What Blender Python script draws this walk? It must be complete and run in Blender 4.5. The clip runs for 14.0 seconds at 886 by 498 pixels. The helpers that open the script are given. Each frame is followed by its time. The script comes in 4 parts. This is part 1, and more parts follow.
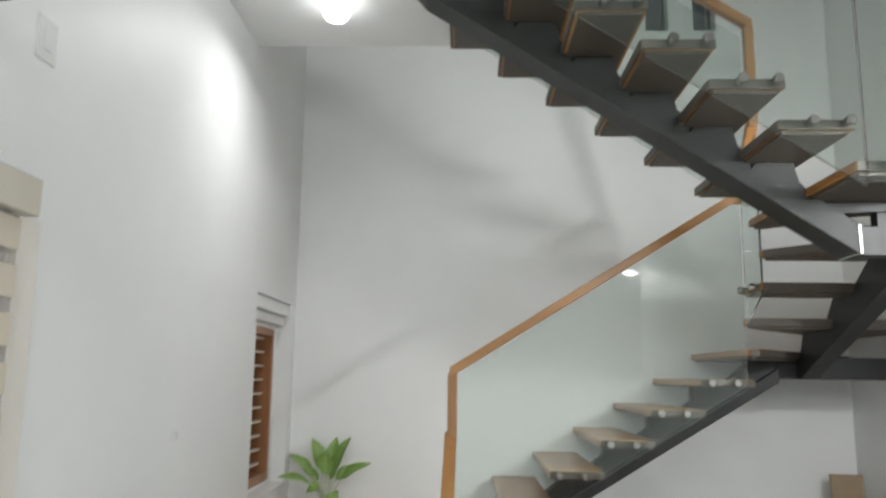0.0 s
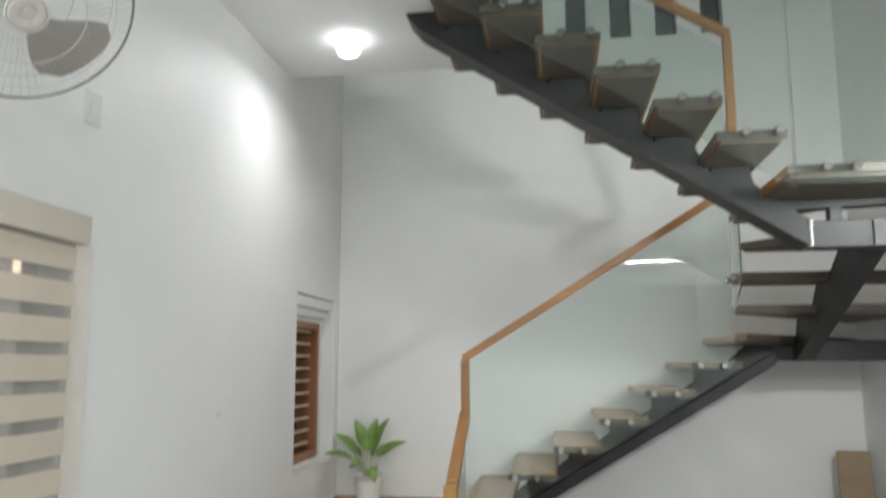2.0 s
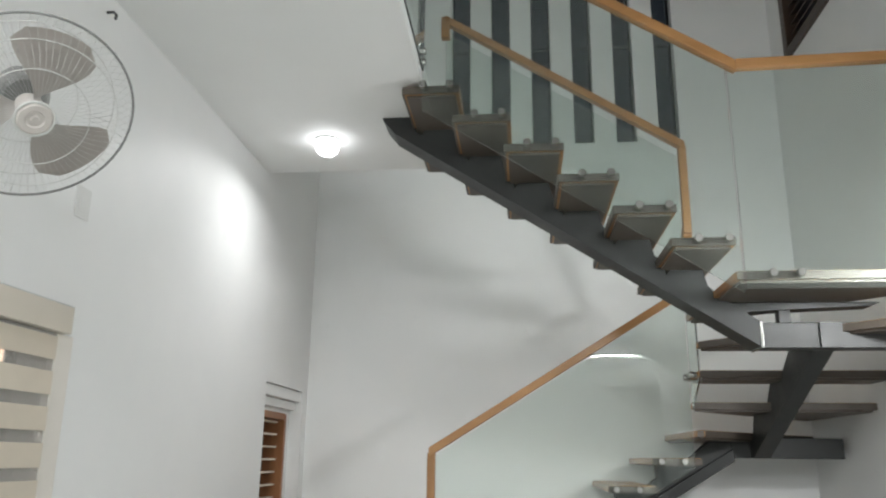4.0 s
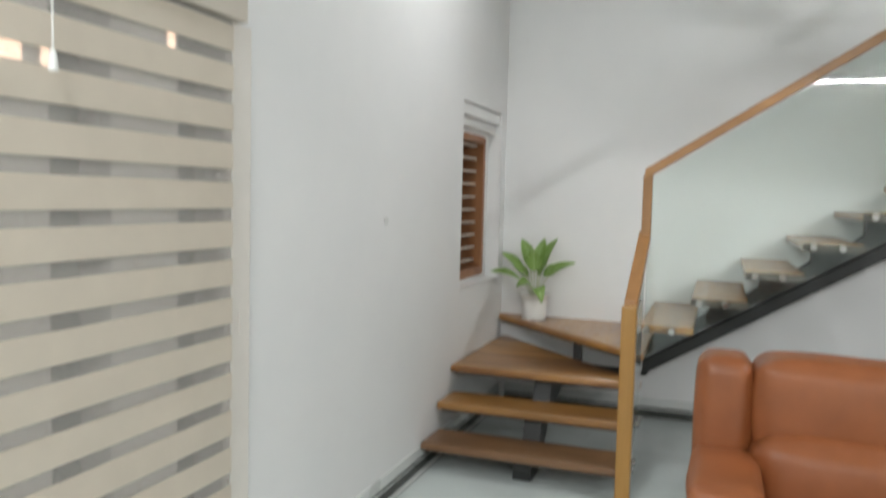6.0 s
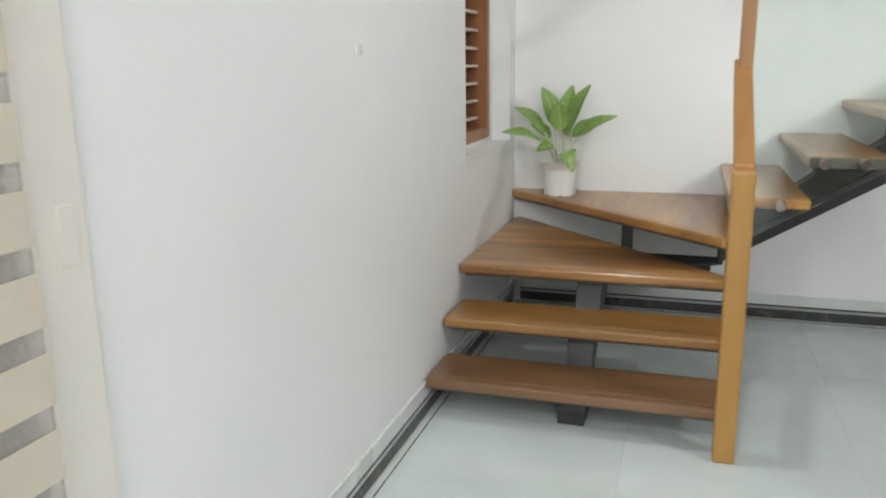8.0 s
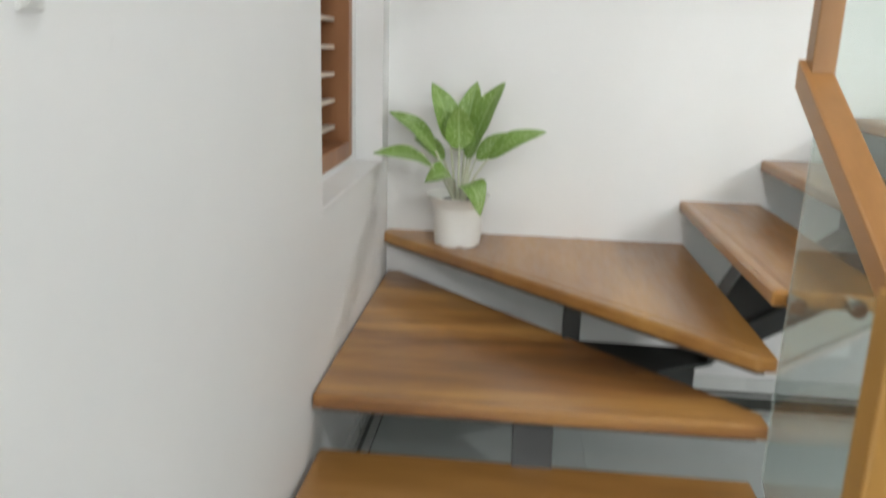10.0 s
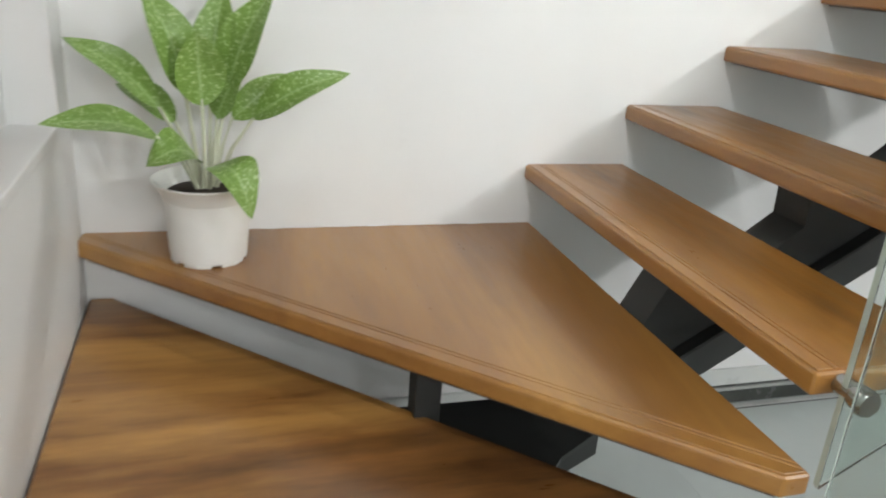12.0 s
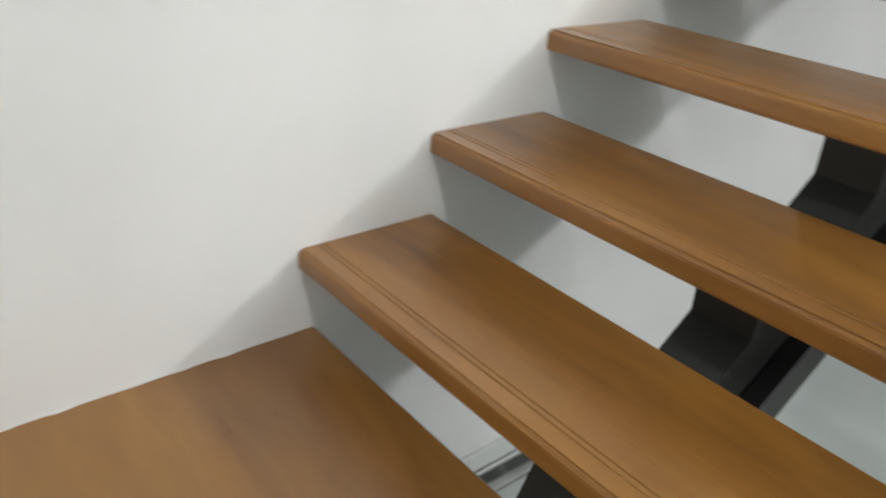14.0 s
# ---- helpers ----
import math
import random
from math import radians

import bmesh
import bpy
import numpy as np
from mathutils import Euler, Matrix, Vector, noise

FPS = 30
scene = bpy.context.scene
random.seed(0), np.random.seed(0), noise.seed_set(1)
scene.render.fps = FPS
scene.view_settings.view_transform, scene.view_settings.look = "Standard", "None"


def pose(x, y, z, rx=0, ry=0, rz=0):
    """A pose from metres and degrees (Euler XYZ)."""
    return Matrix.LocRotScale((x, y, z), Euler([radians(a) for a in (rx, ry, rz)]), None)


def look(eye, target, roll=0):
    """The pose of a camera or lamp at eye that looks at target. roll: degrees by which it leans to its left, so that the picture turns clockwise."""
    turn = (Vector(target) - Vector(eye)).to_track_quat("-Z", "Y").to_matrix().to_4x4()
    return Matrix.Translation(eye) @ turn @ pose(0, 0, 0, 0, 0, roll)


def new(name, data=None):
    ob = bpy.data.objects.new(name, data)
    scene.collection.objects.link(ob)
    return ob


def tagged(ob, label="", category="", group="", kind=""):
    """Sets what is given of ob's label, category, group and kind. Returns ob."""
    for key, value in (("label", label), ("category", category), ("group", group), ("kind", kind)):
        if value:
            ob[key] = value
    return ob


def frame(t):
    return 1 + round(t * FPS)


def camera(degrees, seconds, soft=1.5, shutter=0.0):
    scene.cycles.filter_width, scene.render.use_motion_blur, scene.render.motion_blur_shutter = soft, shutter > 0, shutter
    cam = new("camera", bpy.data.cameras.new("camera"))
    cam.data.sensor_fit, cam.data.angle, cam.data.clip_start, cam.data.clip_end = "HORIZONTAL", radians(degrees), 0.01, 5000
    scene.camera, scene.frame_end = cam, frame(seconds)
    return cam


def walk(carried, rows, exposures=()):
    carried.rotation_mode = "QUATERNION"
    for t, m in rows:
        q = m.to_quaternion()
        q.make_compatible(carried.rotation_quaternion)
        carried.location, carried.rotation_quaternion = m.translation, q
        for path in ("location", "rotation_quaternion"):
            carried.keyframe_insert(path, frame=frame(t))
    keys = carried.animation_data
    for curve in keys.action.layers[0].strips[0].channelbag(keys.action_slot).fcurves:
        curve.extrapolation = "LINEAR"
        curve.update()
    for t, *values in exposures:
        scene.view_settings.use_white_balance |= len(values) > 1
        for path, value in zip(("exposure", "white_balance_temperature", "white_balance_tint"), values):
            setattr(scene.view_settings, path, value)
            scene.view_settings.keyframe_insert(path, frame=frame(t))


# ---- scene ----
cam = camera(59.8, 14.0, soft=2.0, shutter=0.5)
PATH = [
    (0, (1.24, -5.544, 1.697), (1.176, -3.572, 2.023), 0.7),
    (0.5, (1.324, -5.678, 1.637), (1.155, -3.695, 1.84), 0.9),
    (1, (1.429, -5.835, 1.641), (1.313, -3.841, 1.744), -0.5),
    (1.5, (1.586, -5.955, 1.655), (1.33, -3.976, 1.788), 1.6),
    (2, (1.735, -6.061, 1.683), (1.449, -4.104, 1.981), -0.1),
    (2.5, (1.761, -6.138, 1.721), (1.585, -4.217, 2.25), -0.5),
    (2.7, (1.759, -6.171, 1.714), (1.635, -4.252, 2.262), -0.4),
    (4.8, (1.717, -6.227, 1.683), (1.353, -4.311, 2.127), 1.6),
    (5, (1.681, -6.146, 1.682), (1.215, -4.236, 2.053), 0.5),
    (5.5, (1.616, -5.943, 1.652), (1.011, -4.044, 1.805), 2.7),
    (6, (1.553, -5.706, 1.561), (0.881, -3.828, 1.426), 1.4),
    (6.5, (1.405, -5.443, 1.457), (0.868, -3.540, 1.154), -1.1),
    (7, (1.286, -5.118, 1.431), (0.691, -3.241, 1.082), -0.95),
    (7.2, (1.238, -4.986, 1.415), (0.627, -3.124, 1.057), -0.5),
    (9.3, (0.543, -3.498, 1.332), (0.313, -1.637, 0.636), 1.7),
    (9.5, (0.517, -3.359, 1.321), (0.412, -1.493, 0.61), 2.5),
    (10, (0.499, -2.987, 1.398), (0.325, -1.061, 0.888), 1.8),
    (10.5, (0.443, -2.741, 1.427), (0.447, -0.787, 0.999), 3.6),
    (11, (0.371, -2.455, 1.393), (0.639, -0.552, 0.839), 3.9),
    (11.5, (0.336, -2.188, 1.379), (0.753, -0.36, 0.684), 5.0),
    (12, (0.319, -1.915, 1.372), (0.877, -0.131, 0.659), 4.4),
    (12.5, (0.367, -1.722, 1.338), (1.082, -0.02, 0.567), 1.8),
    (13, (0.55, -1.43, 1.367), (1.305, 0.235, 0.556), 1.7),
    (13.5, (0.545, -1.252, 1.458), (1.401, 0.358, 0.638), 4.3),
    (14, (0.55, -1.065, 1.485), (1.713, 0.28, 0.571), 4.6),
]
walk(cam, [(t, look(eye, aim, roll)) for t, eye, aim, roll in PATH],
     exposures=[(0.0, 0.26), (0.5, 0.17), (2.0, 0.24), (2.5, 0.32), (4.9, 0.14), (5.5, 0.06), (6.0, 0.36), (6.5, 0.44), (7.2, 0.54), (9.4, 0.78), (10.0, 0.74),
                (11.0, 0.62), (11.6, 0.85), (12.6, 0.88), (13.4, 0.70), (14.0, 0.68)])

# ---- world and light ----
world = bpy.data.worlds.new("night")
scene.world = world
world.use_nodes = True
world.node_tree.nodes["Background"].inputs["Color"].default_value = (0.10, 0.13, 0.18, 1)
world.node_tree.nodes["Background"].inputs["Strength"].default_value = 0.08

CEIL = 3.60          # ceiling under the upper floor
TOP = 6.60           # ceiling of the double-height part
RIGHT = 3.92         # right wall
REAR = -8.80         # wall behind the walker
SLAB_X, SLAB_Y = 1.24, -1.30


def area_lamp(name, place, watts, size, colour, aim=None, long=None, spread=180):
    data = bpy.data.lights.new(name, "AREA")
    data.shape = "RECTANGLE" if long else "DISK"
    data.size = size
    if long:
        data.size_y = long
    data.energy, data.color, data.spread = watts, colour, radians(spread)
    ob = new(name, data)
    ob.matrix_world = look(place, aim or (place[0], place[1] + 0.0001, place[2] - 1))
    return ob


COOL = (0.97, 0.985, 0.985)
# only the first is in view; the rear two are added fill light
DOWNLIGHTS = [(0.555, -1.836, CEIL), (0.555, -5.8, CEIL), (0.555, -7.7, CEIL)]
for (x, y, z), watts, wide in zip(DOWNLIGHTS, (7.8, 36, 38), (0.12, 0.55, 0.55)):
    area_lamp("downlight_glow", (x, y, z - 0.112), watts, wide, COOL, spread=165)
area_lamp("tube_glow", (3.25, REAR + 0.10, 3.3), 30, 1.2, COOL, aim=(3.25, 0, 1.2), long=0.022)
WALL_BULB = (3.82, -3.20, 2.58)     # unseen bulb on the side wall beside the landing; its tilted dish is added
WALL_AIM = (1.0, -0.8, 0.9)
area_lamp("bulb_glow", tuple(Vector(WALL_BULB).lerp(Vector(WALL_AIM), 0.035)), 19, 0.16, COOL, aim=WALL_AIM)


# ---- materials ----
def material(name):
    mat = bpy.data.materials.new(name)
    mat.use_nodes = True
    tree = mat.node_tree
    return mat, tree, tree.nodes["Principled BSDF"]


def node(tree, kind, **sockets):
    n = tree.nodes.new(kind)
    for key, value in sockets.items():
        n.inputs[key.replace("_", " ")].default_value = value
    return n


def ramp(tree, factor, stops):
    r = tree.nodes.new("ShaderNodeValToRGB")
    while len(r.color_ramp.elements) < len(stops):
        r.color_ramp.elements.new(0.5)
    for e, (p, c) in zip(r.color_ramp.elements, stops):
        e.position, e.color = p, (*c, 1)
    tree.links.new(factor, r.inputs["Fac"])
    return r


def coords(tree, scale, kind="Object", shift=True):
    t = tree.nodes.new("ShaderNodeTexCoord")
    m = tree.nodes.new("ShaderNodeMapping")
    m.inputs["Scale"].default_value = scale
    tree.links.new(t.outputs[kind], m.inputs["Vector"])
    if shift:
        info = tree.nodes.new("ShaderNodeObjectInfo")
        mul = tree.nodes.new("ShaderNodeMath")
        mul.operation = "MULTIPLY"
        mul.inputs[1].default_value = 37.0
        tree.links.new(info.outputs["Random"], mul.inputs[0])
        tree.links.new(mul.outputs[0], m.inputs["Location"])
    return m.outputs["Vector"]


def bump(tree, bsdf, height, strength, distance=0.01):
    b = node(tree, "ShaderNodeBump", Strength=strength, Distance=distance)
    tree.links.new(height, b.inputs["Height"])
    tree.links.new(b.outputs["Normal"], bsdf.inputs["Normal"])


def surface(name, colour, rough, metal=0.0, vary=0.06, scale=6.0, grain=90.0, relief=0.08, coat=0.0):
    """Paint, plastic, leather or metal with a blotchy tone, uneven gloss and a fine grain."""
    mat, tree, bsdf = material(name)
    v = coords(tree, (1, 1, 1))
    big = node(tree, "ShaderNodeTexNoise", Scale=scale, Detail=5.0, Roughness=0.6)
    fine = node(tree, "ShaderNodeTexNoise", Scale=grain, Detail=3.0, Roughness=0.6)
    tree.links.new(v, big.inputs["Vector"])
    tree.links.new(v, fine.inputs["Vector"])
    dark = tuple(c * (1 - vary) for c in colour)
    light = tuple(min(1, c * (1 + vary)) for c in colour)
    r = ramp(tree, big.outputs["Fac"], [(0.3, dark), (0.7, light)])
    tree.links.new(r.outputs["Color"], bsdf.inputs["Base Color"])
    g = ramp(tree, big.outputs["Fac"], [(0.3, (rough * 0.85,) * 3), (0.7, (min(1, rough * 1.15),) * 3)])
    tree.links.new(g.outputs["Color"], bsdf.inputs["Roughness"])
    bsdf.inputs["Metallic"].default_value = metal
    bsdf.inputs["Coat Weight"].default_value = coat
    bsdf.inputs["Coat Roughness"].default_value = 0.12
    if relief:
        bump(tree, bsdf, fine.outputs["Fac"], relief, 0.004)
    return mat


def wood(name, dark, mid, light, along, rough=0.34, coat=0.50, across=4.2, spread=0.20, streaks=0.16):
    """Stained, lacquered wood; along is the axis of the grain."""
    mat, tree, bsdf = material(name)
    s = [across] * 3
    s["xyz".index(along)] = 0.62
    v = coords(tree, s)
    warp = node(tree, "ShaderNodeTexNoise", Scale=0.6, Detail=5.0, Roughness=0.55, Distortion=1.2)
    tree.links.new(v, warp.inputs["Vector"])
    fine = node(tree, "ShaderNodeTexNoise", Scale=11.0, Detail=6.0, Roughness=0.7)
    tree.links.new(v, fine.inputs["Vector"])
    streak = node(tree, "ShaderNodeTexNoise", Scale=3.4, Detail=6.0, Roughness=0.62, Distortion=0.5)
    tree.links.new(v, streak.inputs["Vector"])
    blend = node(tree, "ShaderNodeMix", Factor=streaks)
    tree.links.new(warp.outputs["Fac"], blend.inputs["A"])
    tree.links.new(streak.outputs["Fac"], blend.inputs["B"])
    mix = node(tree, "ShaderNodeMix", Factor=0.14)
    tree.links.new(blend.outputs["Result"], mix.inputs["A"])
    tree.links.new(fine.outputs["Fac"], mix.inputs["B"])
    r = ramp(tree, mix.outputs["Result"], [(0.50 - spread, dark), (0.50, mid), (0.50 + spread, light)])
    info = tree.nodes.new("ShaderNodeObjectInfo")
    tone = ramp(tree, info.outputs["Random"], [(0.0, (0.82,) * 3), (1.0, (1.12, 1.10, 1.06))])
    mul = tree.nodes.new("ShaderNodeMix")
    mul.data_type, mul.blend_type = "RGBA", "MULTIPLY"
    mul.inputs["Factor"].default_value = 1.0
    tree.links.new(r.outputs["Color"], mul.inputs["A"])
    tree.links.new(tone.outputs["Color"], mul.inputs["B"])
    tree.links.new(mul.outputs["Result"], bsdf.inputs["Base Color"])
    g = ramp(tree, fine.outputs["Fac"], [(0.3, (rough * 0.8,) * 3), (0.7, (rough * 1.3,) * 3)])
    tree.links.new(g.outputs["Color"], bsdf.inputs["Roughness"])
    bsdf.inputs["Coat Weight"].default_value = coat
    bsdf.inputs["Coat Roughness"].default_value = 0.20
    bump(tree, bsdf, fine.outputs["Fac"], 0.10, 0.002)
    return mat


def glass(name, tint, rough=0.0, veil=0.0):
    """Clear glass; the last value is the share of grey haze put in for reflections."""
    mat, tree, bsdf = material(name)
    bsdf.inputs["Base Color"].default_value = (*tint, 1)
    bsdf.inputs["Transmission Weight"].default_value = 1.0
    bsdf.inputs["IOR"].default_value = 1.45
    bsdf.inputs["Roughness"].default_value = rough
    if veil:
        haze = node(tree, "ShaderNodeBsdfDiffuse", Color=(0.52, 0.58, 0.55, 1))
        patchy = node(tree, "ShaderNodeTexNoise", Scale=2.5, Detail=5.0, Roughness=0.6)
        tree.links.new(coords(tree, (1, 1, 1)), patchy.inputs["Vector"])
        amount = ramp(tree, patchy.outputs["Fac"], [(0.3, (veil * 0.75,) * 3), (0.7, (veil * 1.25,) * 3)])
        mix = tree.nodes.new("ShaderNodeMixShader")
        tree.links.new(amount.outputs["Color"], mix.inputs["Fac"])
        tree.links.new(bsdf.outputs["BSDF"], mix.inputs[1])
        tree.links.new(haze.outputs["BSDF"], mix.inputs[2])
        tree.links.new(mix.outputs["Shader"], tree.nodes["Material Output"].inputs["Surface"])
    return mat


def glow(name, colour, strength):
    mat, tree, bsdf = material(name)
    bsdf.inputs["Emission Color"].default_value = (*colour, 1)
    bsdf.inputs["Emission Strength"].default_value = strength
    return mat


# white wall paint: rolled texture, faint blotches and a few grey smudges
M_WALL, tree, bsdf = material("white_wall_paint")
v = coords(tree, (1, 1, 1), shift=False)
blotch = node(tree, "ShaderNodeTexNoise", Scale=1.5, Detail=5.0, Roughness=0.6)
smudge = node(tree, "ShaderNodeTexNoise", Scale=3.2, Detail=6.0, Roughness=0.7, Distortion=0.6)
roller = node(tree, "ShaderNodeTexNoise", Scale=150.0, Detail=3.0, Roughness=0.6)
for n in (blotch, smudge, roller):
    tree.links.new(v, n.inputs["Vector"])
r1 = ramp(tree, blotch.outputs["Fac"], [(0.3, (0.805, 0.81, 0.805)), (0.7, (0.845, 0.845, 0.835))])
r2 = ramp(tree, smudge.outputs["Fac"], [(0.66, (1, 1, 1)), (0.78, (0.93, 0.93, 0.925))])
mul = tree.nodes.new("ShaderNodeMix")
mul.data_type, mul.blend_type = "RGBA", "MULTIPLY"
mul.inputs["Factor"].default_value = 1.0
tree.links.new(r1.outputs["Color"], mul.inputs["A"])
tree.links.new(r2.outputs["Color"], mul.inputs["B"])
tree.links.new(mul.outputs["Result"], bsdf.inputs["Base Color"])
bsdf.inputs["Roughness"].default_value = 0.5
bump(tree, bsdf, roller.outputs["Fac"], 0.10, 0.003)
M_CEIL = surface("white_ceiling_paint", (0.82, 0.82, 0.81), 0.7, vary=0.02, scale=1.3, grain=70, relief=0.06)
M_TILE = surface("pale_green_grey_tile", (0.64, 0.70, 0.68), 0.12, vary=0.08, scale=1.5, grain=9, relief=0.01)
M_GROUT = surface("grout", (0.60, 0.64, 0.62), 0.8, vary=0.05)
M_SKIRT = surface("black_skirting_tile", (0.065, 0.070, 0.062), 0.25, vary=0.2, scale=14)
M_UPPER = surface("pale_skirting_tile", (0.66, 0.68, 0.66), 0.3, vary=0.05, scale=4)
M_TRIM = surface("grey_metal_trim", (0.55, 0.56, 0.55), 0.35, metal=0.6, vary=0.06)
TREAD = ((0.140, 0.058, 0.012), (0.335, 0.148, 0.030), (0.47, 0.240, 0.056))
HONEY = ((0.17, 0.070, 0.016), (0.33, 0.160, 0.042), (0.45, 0.24, 0.075))
M_TREAD_X = wood("stained_tread_wood_lengthwise", *TREAD, "x")
GOLD = ((0.050, 0.019, 0.006), (0.24, 0.105, 0.028), (0.50, 0.265, 0.075))
M_TREAD_GOLD = wood("golden_streaked_tread_wood", *GOLD, "x", across=4.4, spread=0.14, streaks=0.20)
M_TREAD_HONEY = wood("honey_tread_wood", *HONEY, "x")
M_TREAD_WIDE = wood("stained_winder_wood", (0.17, 0.070, 0.017), (0.315, 0.147, 0.036), (0.47, 0.245, 0.062), "y", across=3.4, spread=0.17, streaks=0.14)
M_TREAD_LOW = wood("dull_brown_tread_wood", (0.095, 0.043, 0.019), (0.20, 0.100, 0.043), (0.31, 0.165, 0.070), "x", streaks=0.30)
M_TREAD_Y = wood("stained_tread_wood_across", *TREAD, "y", spread=0.17, streaks=0.30)
OAK = ((0.28, 0.13, 0.04), (0.42, 0.205, 0.072), (0.52, 0.275, 0.105))
NEWEL = ((0.29, 0.14, 0.032), (0.43, 0.225, 0.055), (0.53, 0.295, 0.080))
M_RAIL_X = wood("teak_handrail_x", *OAK, "x", 0.35, 0.2)
M_RAIL_Y = wood("teak_handrail_y", *OAK, "y", 0.35, 0.2)
M_RAIL_Z = wood("teak_handrail_z", *OAK, "z", 0.35, 0.2)
M_NEWEL = wood("teak_newel", *NEWEL, "z", 0.35, 0.2)
# dark tone of boards and end caps, with the flight's shade put in
M_UNDER = surface("dark_underside_with_shade", (0.085, 0.070, 0.056), 0.5, vary=0.25, scale=7)
M_FRAME = wood("brown_window_wood", (0.20, 0.075, 0.028), (0.32, 0.135, 0.055), (0.42, 0.20, 0.09), "z", 0.45, 0.1)
M_DARKWOOD = wood("dark_window_wood", (0.035, 0.020, 0.013), (0.06, 0.036, 0.024), (0.09, 0.055, 0.038), "y", 0.45, 0.1)
M_STEEL = surface("dark_grey_painted_steel", (0.022, 0.024, 0.023), 0.50, metal=0.0, vary=0.2, scale=5, grain=120, relief=0.05)
M_CHROME = surface("brushed_stainless_steel", (0.42, 0.42, 0.40), 0.20, metal=1.0, vary=0.05, relief=0.0)
M_GLASS = glass("greenish_rail_glass", (0.838, 0.905, 0.876), veil=0.018)
M_EDGE = surface("polished_glass_edge", (0.50, 0.58, 0.52), 0.15, vary=0.1, scale=20, coat=0.5, relief=0.0)
M_PANE = glass("dark_window_glass", (0.55, 0.62, 0.64))
M_LEATHER = surface("orange_tan_leather", (0.285, 0.092, 0.030), 0.42, vary=0.14, scale=5, grain=160, relief=0.22)
M_SEAM = surface("dark_leather_seam", (0.14, 0.045, 0.016), 0.6, vary=0.1)
M_BLACK = surface("black_gloss_lacquer", (0.016, 0.013, 0.012), 0.14, vary=0.2, coat=0.6, relief=0.0)
M_BAND = surface("cream_blind_fabric", (0.61, 0.545, 0.45), 0.85, vary=0.04, scale=8, grain=260, relief=0.25)
M_CASSETTE = surface("cream_blind_cassette", (0.59, 0.54, 0.46), 0.5, vary=0.03, coat=0.4)
M_CREAM = surface("warm_white_frame_paint", (0.78, 0.74, 0.68), 0.4, vary=0.03)
M_PLASTIC = surface("white_plastic", (0.78, 0.79, 0.77), 0.35, vary=0.03, relief=0.02)
M_PLATE = surface("off_white_plate", (0.72, 0.72, 0.70), 0.5, vary=0.03, relief=0.02)
M_WHITE = surface("white_gloss_paint", (0.80, 0.80, 0.79), 0.35, vary=0.03)
M_BAR = surface("pale_beige_bar_paint", (0.66, 0.58, 0.49), 0.4, vary=0.05)
M_POT = surface("white_pot_plastic", (0.80, 0.80, 0.77), 0.38, vary=0.03, relief=0.02)
M_SOIL = surface("dark_soil", (0.035, 0.024, 0.016), 0.95, vary=0.4, scale=40, grain=120, relief=0.8)
M_STALK = surface("pale_leaf_stalk", (0.56, 0.58, 0.44), 0.5, vary=0.1)
M_FANGREY = surface("dark_grey_fan_plastic", (0.07, 0.072, 0.07), 0.4, vary=0.1)
M_RIM = surface("grey_fan_rim", (0.20, 0.20, 0.195), 0.35, vary=0.08)
M_BLADE = surface("grey_brown_fan_blade", (0.52, 0.48, 0.45), 0.35, vary=0.06, relief=0.02)
M_WIRE = surface("chromed_wire", (0.66, 0.66, 0.64), 0.3, metal=0.4, vary=0.05, relief=0.0)
M_BOARD = surface("raw_brown_board", (0.36, 0.26, 0.165), 0.7, vary=0.10, scale=9, grain=70, relief=0.2)
M_LAMP = glow("lamp_diffuser", (0.96, 0.98, 1.0), 9.0)
M_TUBE = glow("tube_diffuser", (0.96, 0.98, 1.0), 6.0)
M_GLINT = glow("warm_glint_glow", (1.0, 0.66, 0.46), 1.25)

# thin sheer cloth between the blind's bands
M_SHEER, tree, bsdf = material("grey_sheer_mesh")
bsdf.inputs["Base Color"].default_value = (0.66, 0.625, 0.58, 1)
bsdf.inputs["Roughness"].default_value = 0.9
v = coords(tree, (1, 1, 1), shift=False)
weave = node(tree, "ShaderNodeTexNoise", Scale=500.0, Detail=2.0)
tree.links.new(v, weave.inputs["Vector"])
r = ramp(tree, weave.outputs["Fac"], [(0.40, (0.25,) * 3), (0.60, (0.40,) * 3)])
tree.links.new(r.outputs["Color"], bsdf.inputs["Alpha"])

# leaf: green with a pale midrib and pale speckles along the side veins
M_LEAF, tree, bsdf = material("variegated_leaf")
uv = tree.nodes.new("ShaderNodeUVMap")
uv.uv_map = "leaf"
sep = tree.nodes.new("ShaderNodeSeparateXYZ")
tree.links.new(uv.outputs["UV"], sep.inputs["Vector"])
side = node(tree, "ShaderNodeMath")
side.operation = "ABSOLUTE"
tree.links.new(sep.outputs["X"], side.inputs[0])
m = tree.nodes.new("ShaderNodeMapping")
m.inputs["Scale"].default_value = (9.0, 30.0, 1.0)
tree.links.new(uv.outputs["UV"], m.inputs["Vector"])
spots = node(tree, "ShaderNodeTexNoise", Scale=1.0, Detail=4.0, Roughness=0.65, Distortion=0.8)
tree.links.new(m.outputs["Vector"], spots.inputs["Vector"])
r1 = ramp(tree, spots.outputs["Fac"], [(0.48, (0.165, 0.285, 0.050)), (0.56, (0.23, 0.37, 0.09)), (0.64, (0.48, 0.60, 0.32))])
r2 = ramp(tree, side.outputs[0], [(0.012, (0.8, 0.8, 0.8)), (0.045, (0, 0, 0))])
mix = tree.nodes.new("ShaderNodeMix")
mix.data_type = "RGBA"
mix.inputs["B"].default_value = (0.34, 0.48, 0.20, 1)
